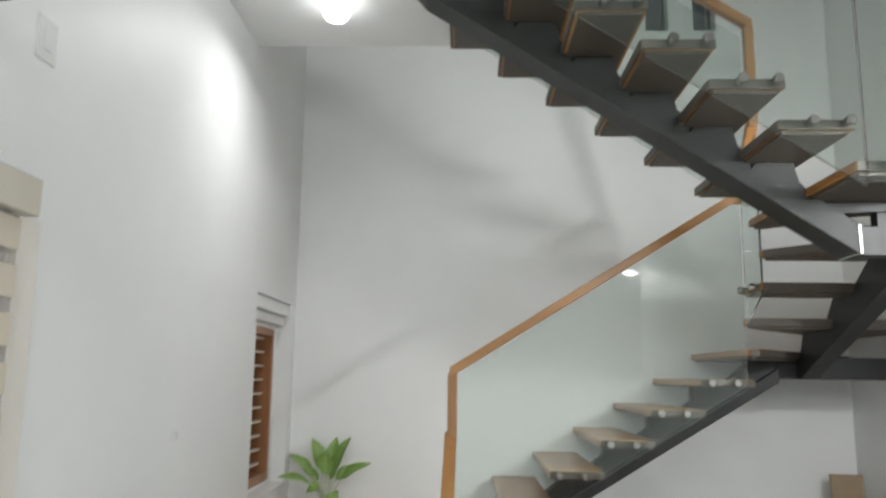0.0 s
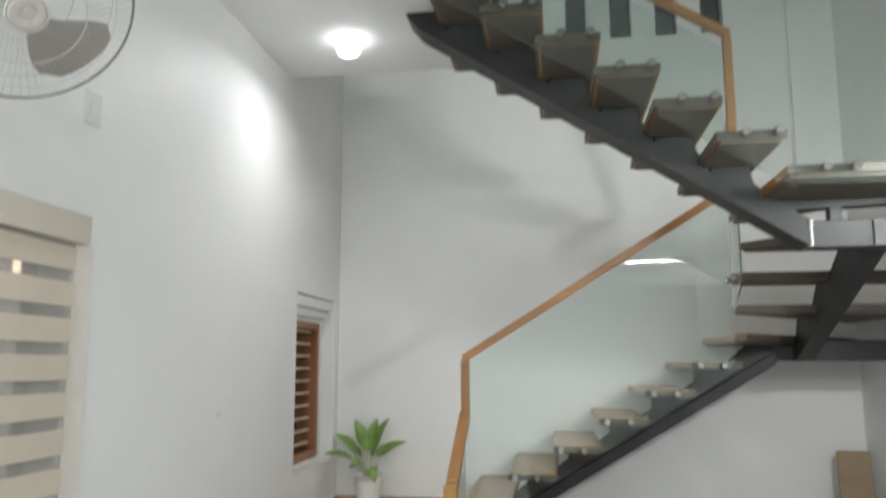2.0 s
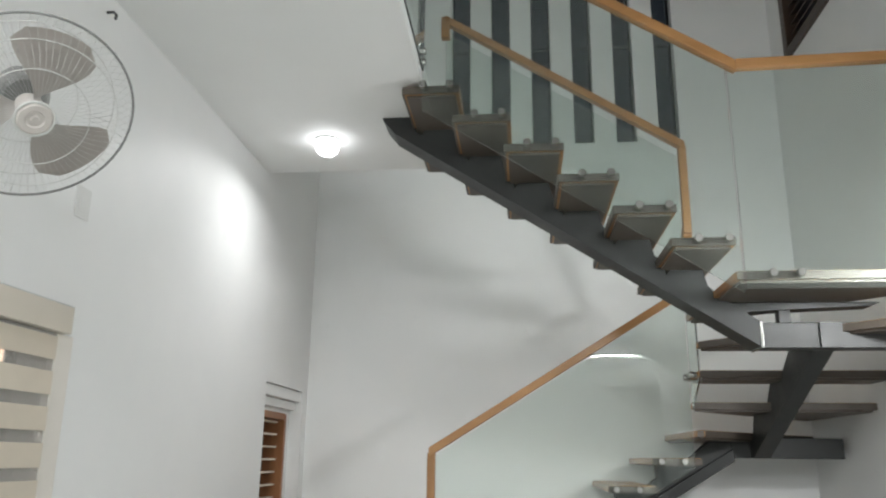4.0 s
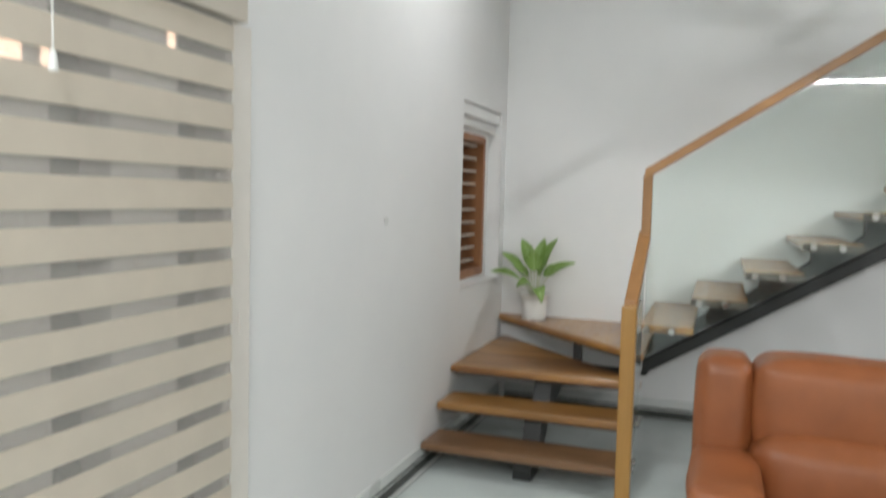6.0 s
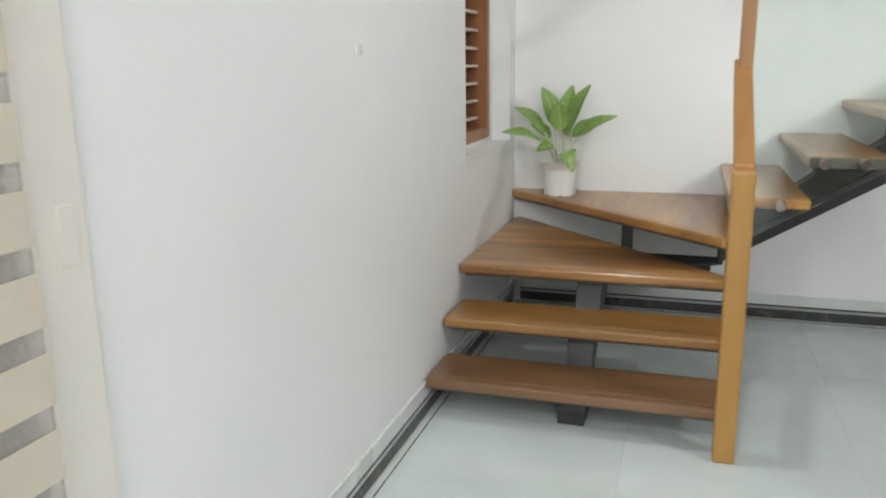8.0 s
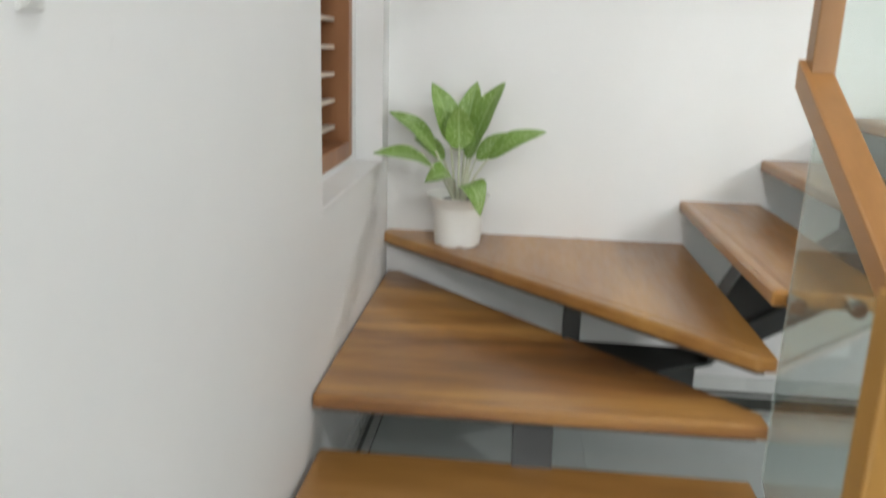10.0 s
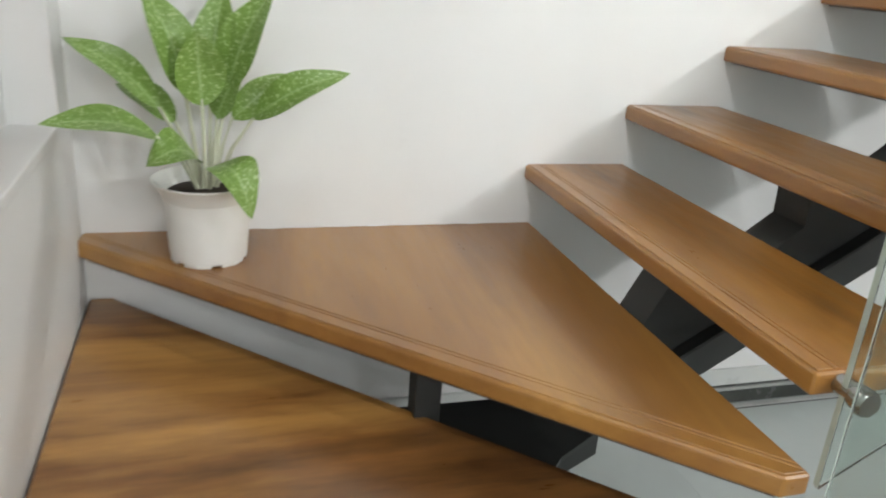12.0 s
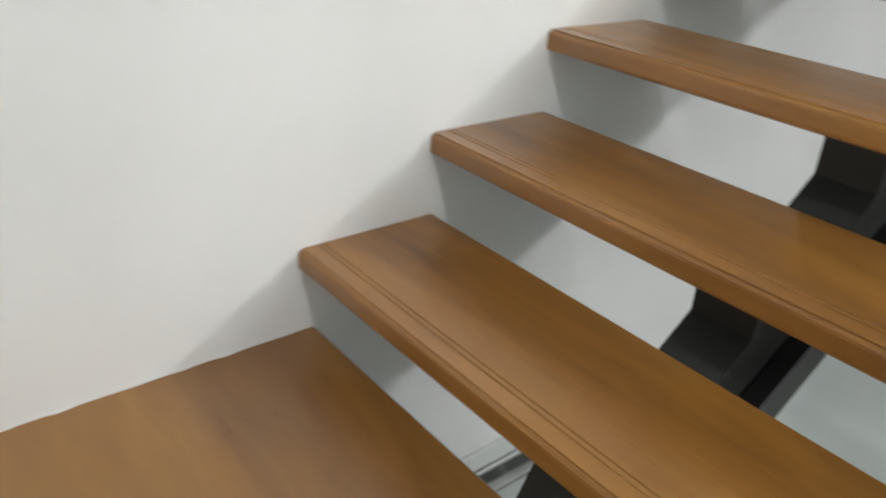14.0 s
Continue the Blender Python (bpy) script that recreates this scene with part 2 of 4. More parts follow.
tree.links.new(r2.outputs["Color"], mix.inputs["Factor"])
tree.links.new(r1.outputs["Color"], mix.inputs["A"])
tree.links.new(mix.outputs["Result"], bsdf.inputs["Base Color"])
bsdf.inputs["Roughness"].default_value = 0.36
bump(tree, bsdf, spots.outputs["Fac"], 0.2, 0.003)


# ---- mesh helpers ----
def finish(name, bm, mat, smooth=False):
    bmesh.ops.recalc_face_normals(bm, faces=bm.faces)
    me = bpy.data.meshes.new(name)
    bm.to_mesh(me)
    bm.free()
    me.materials.append(mat)
    if smooth:
        me.shade_smooth()
        me.set_sharp_from_angle(angle=radians(38))
    return me


def part(name, bm, mat, parent=None, label="", smooth=False):
    ob = new(name, finish(name, bm, mat, smooth))
    if parent:
        ob.parent = parent
        ob.matrix_parent_inverse = parent.matrix_basis.inverted()
    return tagged(ob, label)


def thing(name, place, label, category, group="", kind=""):
    ob = new(name)
    ob.empty_display_size = 0.1
    ob.matrix_basis = Matrix.Translation(place)
    return tagged(ob, label, category, group, kind)


def box(bm, a, b, bevel=0.0, seg=2):
    """An upright block between two corners, edges rounded."""
    lo = [min(p, q) for p, q in zip(a, b)]
    hi = [max(p, q) for p, q in zip(a, b)]
    v = [bm.verts.new((x, y, z)) for z in (lo[2], hi[2]) for x, y in ((lo[0], lo[1]), (hi[0], lo[1]), (hi[0], hi[1]), (lo[0], hi[1]))]
    f = [bm.faces.new([v[i] for i in q]) for q in ((3, 2, 1, 0), (4, 5, 6, 7), (0, 1, 5, 4), (1, 2, 6, 5), (2, 3, 7, 6), (3, 0, 4, 7))]
    if bevel:
        edges = list({e for q in f for e in q.edges})
        bmesh.ops.bevel(bm, geom=edges, offset=bevel, segments=seg, affect="EDGES", profile=0.6)
    return bm


def block(a, b, bevel=0.0, seg=2):
    return box(bmesh.new(), a, b, bevel, seg)


def extrude(bm, outline, shift, bevel=0.0, seg=2):
    """A flat outline of 3D points pushed along shift."""
    s = Vector(shift)
    low = [bm.verts.new(p) for p in outline]
    high = [bm.verts.new(Vector(p) + s) for p in outline]
    n = len(outline)
    f = [bm.faces.new(low[::-1]), bm.faces.new(high)]
    for i in range(n):
        f.append(bm.faces.new((low[i], low[(i + 1) % n], high[(i + 1) % n], high[i])))
    if bevel:
        edges = list({e for q in f for e in q.edges})
        bmesh.ops.bevel(bm, geom=edges, offset=bevel, segments=seg, affect="EDGES", profile=0.6)
    return bm


def lathe(bm, profile, centre, seg=32, axis=None):
    """Profile of (radius, height) turned round an axis through centre."""
    turn = Vector(axis or (0, 0, 1)).to_track_quat("Z", "Y").to_matrix()
    rings = []
    for r, h in profile:
        rings.append([bm.verts.new(Vector(centre) + turn @ Vector((r * math.cos(a), r * math.sin(a), h)))
                      for a in (2 * math.pi * k / seg for k in range(seg))])
    for p, q in zip(rings, rings[1:]):
        for k in range(seg):
            bm.faces.new((p[k], p[(k + 1) % seg], q[(k + 1) % seg], q[k]))
    bm.faces.new(rings[0][::-1])
    bm.faces.new(rings[-1])
    return bm


def tube(bm, points, radius, seg=8, closed=False):
    """A round bar along points."""
    pts = [Vector(p) for p in points]
    n = len(pts)
    rings = []
    for i, p in enumerate(pts):
        a = pts[i - 1] if (i or closed) else p
        b = pts[(i + 1) % n] if (i < n - 1 or closed) else p
        d = (b - a).normalized()
        up = Vector((0, 0, 1)) if abs(d.z) < 0.95 else Vector((1, 0, 0))
        u = d.cross(up).normalized()
        w = u.cross(d)
        r = radius[i] if isinstance(radius, (list, tuple)) else radius
        rings.append([bm.verts.new(p + r * (u * math.cos(t) + w * math.sin(t))) for t in (2 * math.pi * k / seg for k in range(seg))])
    pairs = list(zip(rings, rings[1:])) + ([(rings[-1], rings[0])] if closed else [])
    for p, q in pairs:
        for k in range(seg):
            bm.faces.new((p[k], p[(k + 1) % seg], q[(k + 1) % seg], q[k]))
    if not closed:
        bm.faces.new(rings[0][::-1])
        bm.faces.new(rings[-1])
    return bm


def clip(poly, p, n, keep):
    """The part of a 2D polygon whose distance from the line (p, n) is over keep."""
    out = []
    d = [(Vector(q) - p).dot(n) - keep for q in poly]
    for i, q in enumerate(poly):
        j = (i + 1) % len(poly)
        if d[i] >= 0:
            out.append(Vector(q))
        if d[i] * d[j] < 0:
            out.append(Vector(q).lerp(Vector(poly[j]), d[i] / (d[i] - d[j])))
    return out


# ---- structure ----
def wall_with_holes(axis, at, depth, u0, u1, z0, z1, holes):
    """A thick wall; holes are (u0, u1, z0, z1). axis 'x': the wall's face lies at x = at and u runs along y."""
    bm = bmesh.new()
    us = sorted({u0, u1, *[h[0] for h in holes], *[h[1] for h in holes]})
    for a, b in zip(us, us[1:]):
        zs = [z0]
        for h in sorted((h for h in holes if h[0] <= a and h[1] >= b), key=lambda h: h[2]):
            zs += [h[2], h[3]]
        zs.append(z1)
        for c, d in zip(zs[::2], zs[1::2]):
            if d - c > 1e-4:
                if axis == "x":
                    box(bm, (at, a, c), (at + depth, b, d))
                else:
                    box(bm, (a, at, c), (b, at + depth, d))
    bmesh.ops.remove_doubles(bm, verts=bm.verts, dist=1e-5)
    bad = [f for f in bm.faces if any(f is not g and set(f.verts) == set(g.verts) for e in f.edges for g in e.link_faces)]
    bmesh.ops.delete(bm, geom=bad, context="FACES_ONLY")
    return bm


WIN = (-1.033, -0.13, 0.957, 2.18)          # small window in the left wall: y0, y1, z0, z1
DOOR = (-5.30, -3.55, 0.0, 2.10)            # glazed door in the left wall
HIGHWIN = (-1.62, -0.34, 4.80, 6.20)        # dark wooden window high on the right wall
SLITS = [(1.155 + 0.356 * k, 1.325 + 0.356 * k, 4.30, 6.15) for k in range(6)]
tagged(part("wall_west", wall_with_holes("x", 0.0, -0.30, REAR, 0.0, 0.0, TOP, [WIN, DOOR]), M_WALL),
       "smooth white painted wall with a door and a small window", "wall", kind="structure")
tagged(part("wall_north", wall_with_holes("y", 0.0, 0.25, -0.30, RIGHT + 0.25, 0.0, TOP, SLITS), M_WALL),
       "tall white painted wall behind the staircase, with narrow slits", "wall", kind="structure")
tagged(part("wall_east", wall_with_holes("x", RIGHT, 0.25, REAR, 0.0, 0.0, TOP, [HIGHWIN]), M_WALL), "white painted side wall", "wall", kind="structure")
tagged(part("wall_south", block((-0.30, REAR - 0.25, 0), (RIGHT + 0.25, REAR, TOP)), M_WALL), "plain white painted wall", "wall", kind="structure")
tagged(part("ceiling", block((0, REAR, CEIL), (SLAB_X, SLAB_Y, CEIL + 0.14)), M_CEIL), "white painted flat ceiling under the upper floor", "ceiling", kind="structure")
tagged(part("ceiling_high", block((-0.30, REAR - 0.25, TOP), (RIGHT + 0.25, 0.25, TOP + 0.2)), M_CEIL), "white painted high ceiling", "ceiling", kind="structure")

# skirting: dark band between pale lines, with a pale border strip let into the floor
def skirting(name, along, a, b):
    """along 'y': on the wall x = 0; along 'x': on the wall y = 0."""
    sk = thing(name, (0, a, 0) if along == "y" else (a, 0, 0), "pale tile skirting with a dark band and floor border", "baseboard", kind="structure")

    def strip(nm, d0, d1, z0, z1, mat, label=""):
        if along == "y":
            part(nm, block((d0, a, z0), (d1, b, z1), 0.0015, 1), mat, sk, label)
        else:
            part(nm, block((a, -d1, z0), (b, -d0, z1), 0.0015, 1), mat, sk, label)
    strip("dark_band", 0.0, 0.010, 0.004, 0.055, M_SKIRT, "dark grey-green tile band")
    strip("pale_line", 0.0, 0.014, 0.056, 0.069, M_TRIM, "pale metal line")
    strip("dark_line", 0.0, 0.009, 0.070, 0.078, M_SKIRT)
    strip("upper_tile", 0.0, 0.012, 0.079, 0.140, M_UPPER, "pale upper skirting tile")
    strip("border_strip", 0.011, 0.036, -0.002, 0.003, M_UPPER, "pale floor border")
    strip("border_line", 0.037, 0.042, -0.002, 0.002, M_SKIRT)


skirting("baseboard_west", "y", -3.38, -0.045)
skirting("baseboard_west_rear", "y", REAR, -5.46)
skirting("baseboard_north", "x", 0.0445, RIGHT)

# ---- small window ----
win = thing("window_1", (-0.1, -0.58, 0.957), "small brown wooden window with horizontal bars in a white reveal", "window", kind="structure")
y0, y1, z0, z1 = WIN
iy0, iy1, iz0, iz1 = -0.93, -0.25, 1.0, 2.0
bm = bmesh.new()
box(bm, (-0.13, y0 + 0.002, z0 + 0.002), (-0.10, iy0, z1 - 0.002))
box(bm, (-0.13, iy1, z0 + 0.002), (-0.10, y1 - 0.002, z1 - 0.002))
box(bm, (-0.13, iy0, z0 + 0.002), (-0.10, iy1, iz0))
box(bm, (-0.13, iy0, iz1), (-0.10, iy1, z1 - 0.002))
part("white_surround", bm, M_WHITE, win, "white painted flat surround")
part("window_sill", block((-0.13, y0 + 0.003, z0 - 0.005), (0.002, y1 - 0.003, z0 + 0.018), 0.004), M_WHITE, win, "white window sill")
part("blind_cassette", block((-0.098, y0 + 0.004, z1 - 0.085), (-0.012, y1 - 0.004, z1 - 0.006), 0.008), M_WHITE, win, "white rolled-up blind cassette")
part("cassette_lip", block((-0.098, y0 + 0.004, z1 - 0.150), (-0.045, y1 - 0.004, z1 - 0.090), 0.006), M_WHITE, win, "white lower rail of the blind")
for nm, a, b in (("jamb", (-0.29, iy1 - 0.005, iz0), (-0.098, iy1 + 0.045, iz1)), ("jamb", (-0.29, iy0 - 0.045, iz0), (-0.098, iy0 + 0.005, iz1)),
                 ("head", (-0.29, iy0 + 0.005, iz1 - 0.045), (-0.098, iy1 - 0.005, iz1 + 0.005)), ("bottom_rail", (-0.29, iy0 + 0.005, iz0 - 0.005), (-0.098, iy1 - 0.005, iz0 + 0.055))):
    part(nm, block(a, b, 0.004), M_FRAME, win)
part("mullion", block((-0.27, -0.615, iz0 + 0.055), (-0.21, -0.555, iz1 - 0.045), 0.004), M_FRAME, win)
part("pane", block((-0.262, iy0 + 0.006, iz0 + 0.05), (-0.256, iy1 - 0.006, iz1 - 0.046)), M_PANE, win, "dark night-time pane")
for k in range(10):
    z = iz0 + 0.105 + 0.0925 * k
    part("bar", block((-0.190, iy0 + 0.004, z - 0.007), (-0.150, iy1 - 0.004, z + 0.007), 0.003), M_BAR, win)

# ---- glazed door behind the zebra blind ----
door = thing("door_1", (-0.1, -4.42, 0), "cream framed glazed door, dark outside, behind a blind", "door", kind="structure")
y0, y1, z0, z1 = DOOR
part("door_frame", block((-0.14, y1 - 0.001, 0.002), (0.012, y1 + 0.150, z1 + 0.02), 0.005), M_CREAM, door, "warm white painted door casing")
part("door_frame", block((-0.14, y0 - 0.150, 0.002), (0.012, y0 + 0.001, z1 + 0.02), 0.005), M_CREAM, door)
part("door_head", block((-0.14, y0, z1 - 0.06), (-0.02, y1, z1 - 0.002), 0.005), M_CREAM, door)
for yc in (-3.93, -4.40, -4.915):
    part("stile", block((-0.09, yc - 0.135, 0.03), (0.022, yc + 0.135, z1 - 0.061), 0.006), M_CREAM, door)
part("rail", block((-0.125, y0 + 0.01, 0.03), (-0.09, y1 - 0.01, 0.16), 0.006), M_CREAM, door)
part("pane", block((-0.112, y0 + 0.004, 0.03), (-0.106, y1 - 0.004, z1 - 0.062)), M_PANE, door, "dark night-time pane")
part("latch", block((0.012, y1 + 0.085, 1.07), (0.016, y1 + 0.122, 1.17), 0.001), M_CREAM, door, "small white latch plate")
part("threshold", block((-0.29, y0 + 0.002, 0.0), (-0.02, y1 - 0.002, 0.022), 0.004), M_TRIM, door)
part("bead", block((0.012, y1 + 0.022, 0.004), (0.020, y1 + 0.034, 2.114), 0.003), M_CREAM, door)
# glowing blocks on the stiles stand in for warm glints in the glass
for ya, yb, za, zb in ((-3.845, -3.812, 1.974, 2.020), (-4.290, -4.266, 1.846, 1.894), (-4.470, -4.345, 1.850, 1.894)):
    lamp = thing("door_glint", (0.0, (ya + yb) / 2, za), "warm glint in the door glass, drawn as a glowing block", "lamp", "warm lamps behind the blind")
    part("lamp_base", block((-0.02, ya - 0.003, za - 0.003), (0.0228, yb + 0.003, zb + 0.003), 0.002), M_CREAM, lamp)
    part("glint_block", block((0.0205, ya, za), (0.0256, yb, zb), 0.002), M_GLINT, lamp, "warm glowing block for a glint")

blind = thing("zebra_blind", (0.03, -4.42, 2.2), "cream zebra roller blind lowered over the glazed door", "blind")
BY0, BY1 = -5.36, -3.535
part("cassette", block((0.004, BY0 - 0.05, 2.118), (0.055, -3.486, 2.220), 0.006), M_CASSETTE, blind, "cream blind cassette")
part("cassette_cap", block((0.006, BY0 - 0.052, 2.219), (0.053, -3.484, 2.224), 0.002), M_TRIM, blind)
PITCH = 0.1278
k = 0
while True:
    z = 2.0605 - PITCH * k       # middle of a band
    if z < 0.06:
        break
    part("band", block((0.030, BY0, z - 0.0425), (0.033, BY1, z + 0.0425)), M_BAND, blind, "" if k else "opaque cream fabric band")
    k += 1
bm = bmesh.new()
box(bm, (0.0262, BY0, 0.03), (0.0270, BY1, 2.114))
part("sheer", bm, M_SHEER, blind, "grey see-through mesh fabric")
bm = tube(bmesh.new(), [(0.06, -4.29, 2.114), (0.06, -4.289, 1.88)], 0.0022, 6)
cord = part("cord", bm, M_PLASTIC, blind)
part("tassel", lathe(bmesh.new(), [(0.004, 0.05), (0.009, 0.04), (0.012, 0.0)], (0.06, -4.289, 1.835), 12), M_PLASTIC, cord, "white plastic cord end")
part("bottom_bar", block((0.018, BY0, 0.028), (0.040, BY1, 0.058), 0.006), M_CASSETTE, blind)

# ---- staircase ----
R, G, GU = 0.17, 0.2815, 0.2655
W = 1.137            # tread length
TH = 0.042           # tread thickness
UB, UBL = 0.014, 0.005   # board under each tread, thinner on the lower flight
X5 = 1.138
X16 = 2.77
stair = thing("staircase", (0.57, -1.6, 0), "open staircase, brown wooden treads on a dark steel spine, glass rails", "staircase")


def tread(poly, front, level, mat, label=""):
    """A wooden step; poly is its outline (anticlockwise), front two points of its nosing, with grooves cut along it."""
    z = level * R
    ub = UBL if 5 <= level <= 10 else UB
    bm = bmesh.new()
    extrude(bm, [(x, y, z - TH) for x, y in poly], (0, 0, TH - 0.0022), 0.009, 3)
    p, q = Vector(front[0]), Vector(front[1])
    d = (q - p).normalized()
    n = Vector((-d.y, d.x))
    mid = sum((Vector(c) for c in poly), Vector((0, 0))) / len(poly)
    if (mid - p).dot(n) < 0:
        n = -n
    inner = [Vector(c) for c in poly]
    for i in range(len(poly)):
        a, b = Vector(poly[i]), Vector(poly[(i + 1) % len(poly)])
        e = (b - a).normalized()
        m = Vector((-e.y, e.x))
        inner = clip(inner, a, m, 0.007)
    for lo, hi in ((-1, 0.0364), (0.0380, 0.0470), (0.0486, 9)):
        piece = clip(inner, p, n, lo)
        piece = clip(piece, p, -n, -hi) if hi < 9 else piece
        if len(piece) > 2:
            extrude(bm, [(c.x, c.y, z - 0.0027) for c in piece], (0, 0, 0.0027), 0.001, 1)
    ob = part("tread", bm, mat, stair, label)
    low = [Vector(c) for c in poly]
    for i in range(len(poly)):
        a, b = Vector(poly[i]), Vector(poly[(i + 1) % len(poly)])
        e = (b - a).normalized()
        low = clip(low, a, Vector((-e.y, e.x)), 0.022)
    part("under_board", extrude(bmesh.new(), [(c.x, c.y, z - TH - ub) for c in low], (0, 0, ub - 0.0005), 0.001, 1), M_UNDER, stair, "" if level > 1 else "dark board under the tread, shade put into its tone")
    return ob


WR = 1.145
tread([(0.014, -1.705), (WR, -1.705), (WR, -1.405), (0.014, -1.405)], ((0.014, -1.705), (WR, -1.705)), 1, M_TREAD_LOW, "dull brown wooden tread")
tread([(0.014, -1.445), (WR, -1.445), (WR, -1.150), (0.014, -1.150)], ((0.014, -1.445), (WR, -1.445)), 2, M_TREAD_HONEY, "lighter honey-brown wooden tread")
tread([(0.004, -1.180), (1.165, -1.180), (1.165, -1.108), (0.06, -0.006), (0.004, -0.006)], ((0.004, -1.18), (1.165, -1.18)), 3, M_TREAD_GOLD, "triangular winder tread")
tread([(0.0, 0.012), (-0.008, -0.052), (1.122, -1.150), (1.172, -1.150), (1.172, 0.012)], ((-0.008, -0.052), (1.122, -1.150)), 4, M_TREAD_WIDE, "triangular winder tread")
for n in range(5, 11):
    x = X5 + G * (n - 5)
    tread([(x, -W), (x + 0.303, -W), (x + 0.303, 0.012), (x, 0.012)], ((x, -W), (x, 0.012)), n, M_TREAD_Y)
    if n > 5:
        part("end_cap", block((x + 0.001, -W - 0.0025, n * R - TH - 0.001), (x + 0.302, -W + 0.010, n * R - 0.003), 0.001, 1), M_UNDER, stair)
XA, XB = 2.818, RIGHT - 0.012
tread([(XA, -1.165), (XA + 0.05, -1.165), (XB, -0.03), (XB, -0.006), (XA, -0.006)], ((XA, -1.165), (XA, -0.006)), 11, M_TREAD_Y)
tread([(XA - 0.02, -1.175), (XB, -1.175), (XB, -0.006), (XB - 0.05, -0.006), (XA - 0.02, -1.13)], ((XB - 0.05, -0.006), (XA - 0.02, -1.13)), 12, M_TREAD_X)
tread([(XA - 0.02, -1.445), (XB, -1.445), (XB, -1.145), (XA - 0.02, -1.145)], ((XA - 0.02, -1.145), (XB, -1.145)), 13, M_TREAD_X)
tread([(XA - 0.02, -1.42), (XA - 0.02, -1.47), (XB - 0.04, -2.58), (XB, -2.58), (XB, -1.42)], ((XA - 0.02, -1.42), (XB, -1.42)), 14, M_TREAD_X)
tread([(X16 - 0.02, -2.58), (XB, -2.58), (XB, -2.53), (XA + 0.02, -1.42), (X16 - 0.02, -1.42)], ((XB, -2.53), (XA + 0.02, -1.42)), 15, M_TREAD_Y)
for n in range(16, 22):
    x = X16 - GU * (n - 16)
    tread([(x - 0.303, -2.57), (x, -2.57), (x, -1.43), (x - 0.303, -1.43)], ((x, -2.57), (x, -1.43)), n, M_TREAD_Y)
    # dark strips laid over the wood's ends and back edge carry shade too
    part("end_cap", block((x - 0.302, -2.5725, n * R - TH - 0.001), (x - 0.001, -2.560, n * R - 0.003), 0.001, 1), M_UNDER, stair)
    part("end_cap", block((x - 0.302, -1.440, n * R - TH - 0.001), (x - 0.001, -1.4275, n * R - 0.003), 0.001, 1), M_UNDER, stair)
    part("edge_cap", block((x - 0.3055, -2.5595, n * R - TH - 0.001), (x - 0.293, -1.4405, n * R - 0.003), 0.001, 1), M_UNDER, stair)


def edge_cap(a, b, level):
    """Dark strip added over the back edge of a step, shade put into its colour, from a to b with the step on its left.
    """
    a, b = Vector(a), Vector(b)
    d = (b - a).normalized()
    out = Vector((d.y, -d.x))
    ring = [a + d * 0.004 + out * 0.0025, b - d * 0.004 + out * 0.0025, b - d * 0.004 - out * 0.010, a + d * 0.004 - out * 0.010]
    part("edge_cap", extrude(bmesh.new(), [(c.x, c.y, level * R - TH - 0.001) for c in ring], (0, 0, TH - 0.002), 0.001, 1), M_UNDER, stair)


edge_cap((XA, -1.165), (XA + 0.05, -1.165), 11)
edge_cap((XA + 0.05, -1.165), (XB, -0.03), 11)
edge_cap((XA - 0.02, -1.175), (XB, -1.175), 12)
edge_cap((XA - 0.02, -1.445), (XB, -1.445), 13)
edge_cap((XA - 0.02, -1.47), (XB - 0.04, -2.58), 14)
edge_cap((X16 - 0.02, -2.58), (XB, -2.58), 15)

pts = [(0.40 + 0.74 * k / 30, -0.001 + 0.001 * math.sin(k * 2.3), 4 * R + 0.0015 + 0.0012 * math.sin(k * 1.7 + 1)) for k in range(31)]
part("caulk_bead", tube(bmesh.new(), pts, [0.0010 + 0.0005 * math.sin(k * 1.1) for k in range(31)], 6), M_WALL, stair, "uneven white caulk along the wall")
# steel spine: sawtooth plates under the flights, joined by level beams
YC, HW = -0.593, 0.052


def spine(points, shift, name="spine"):
    return part(name, extrude(bmesh.new(), points, shift, 0.004 if len(points) < 7 else 0.0, 1), M_STEEL, stair, "dark grey painted steel spine beam")


def low_a(x):
    return 0.459 + (x - 1.126) * R / G


pts = [(1.13, low_a(1.13))]
for n in range(5, 11):
    f = X5 + G * (n - 5)
    z = n * R - TH - UBL - 0.001
    pts += [(f + 0.098, z - 0.085), (f + 0.095, z), (f + 0.3045, z), (f + 0.3065, z + 0.030)]
pts[1] = (1.13, low_a(1.13) + 0.14)
pts += [(3.02, 1.828), (3.16, 1.828), (3.16, low_a(3.16))]
spine([(x, YC - HW, z) for x, z in pts], (0, 2 * HW, 0))
FZ = 0.082
spine([(1.128, YC - HW - 0.040, low_a(1.128) - 0.003), (3.158, YC - HW - 0.040, low_a(3.158) - 0.003), (3.158, YC - HW - 0.040, low_a(3.158) + FZ), (1.128, YC - HW - 0.040, low_a(1.128) + FZ)], (0, 0.0395, 0), "flange")
spine([(3.155, YC - HW - 0.003, 1.706), (3.155, YC - HW - 0.003, 1.840), (3.885, YC - HW - 0.003, 1.840), (3.885, YC - HW - 0.003, 1.706)], (0, 2 * HW + 0.006, 0), "level_beam")
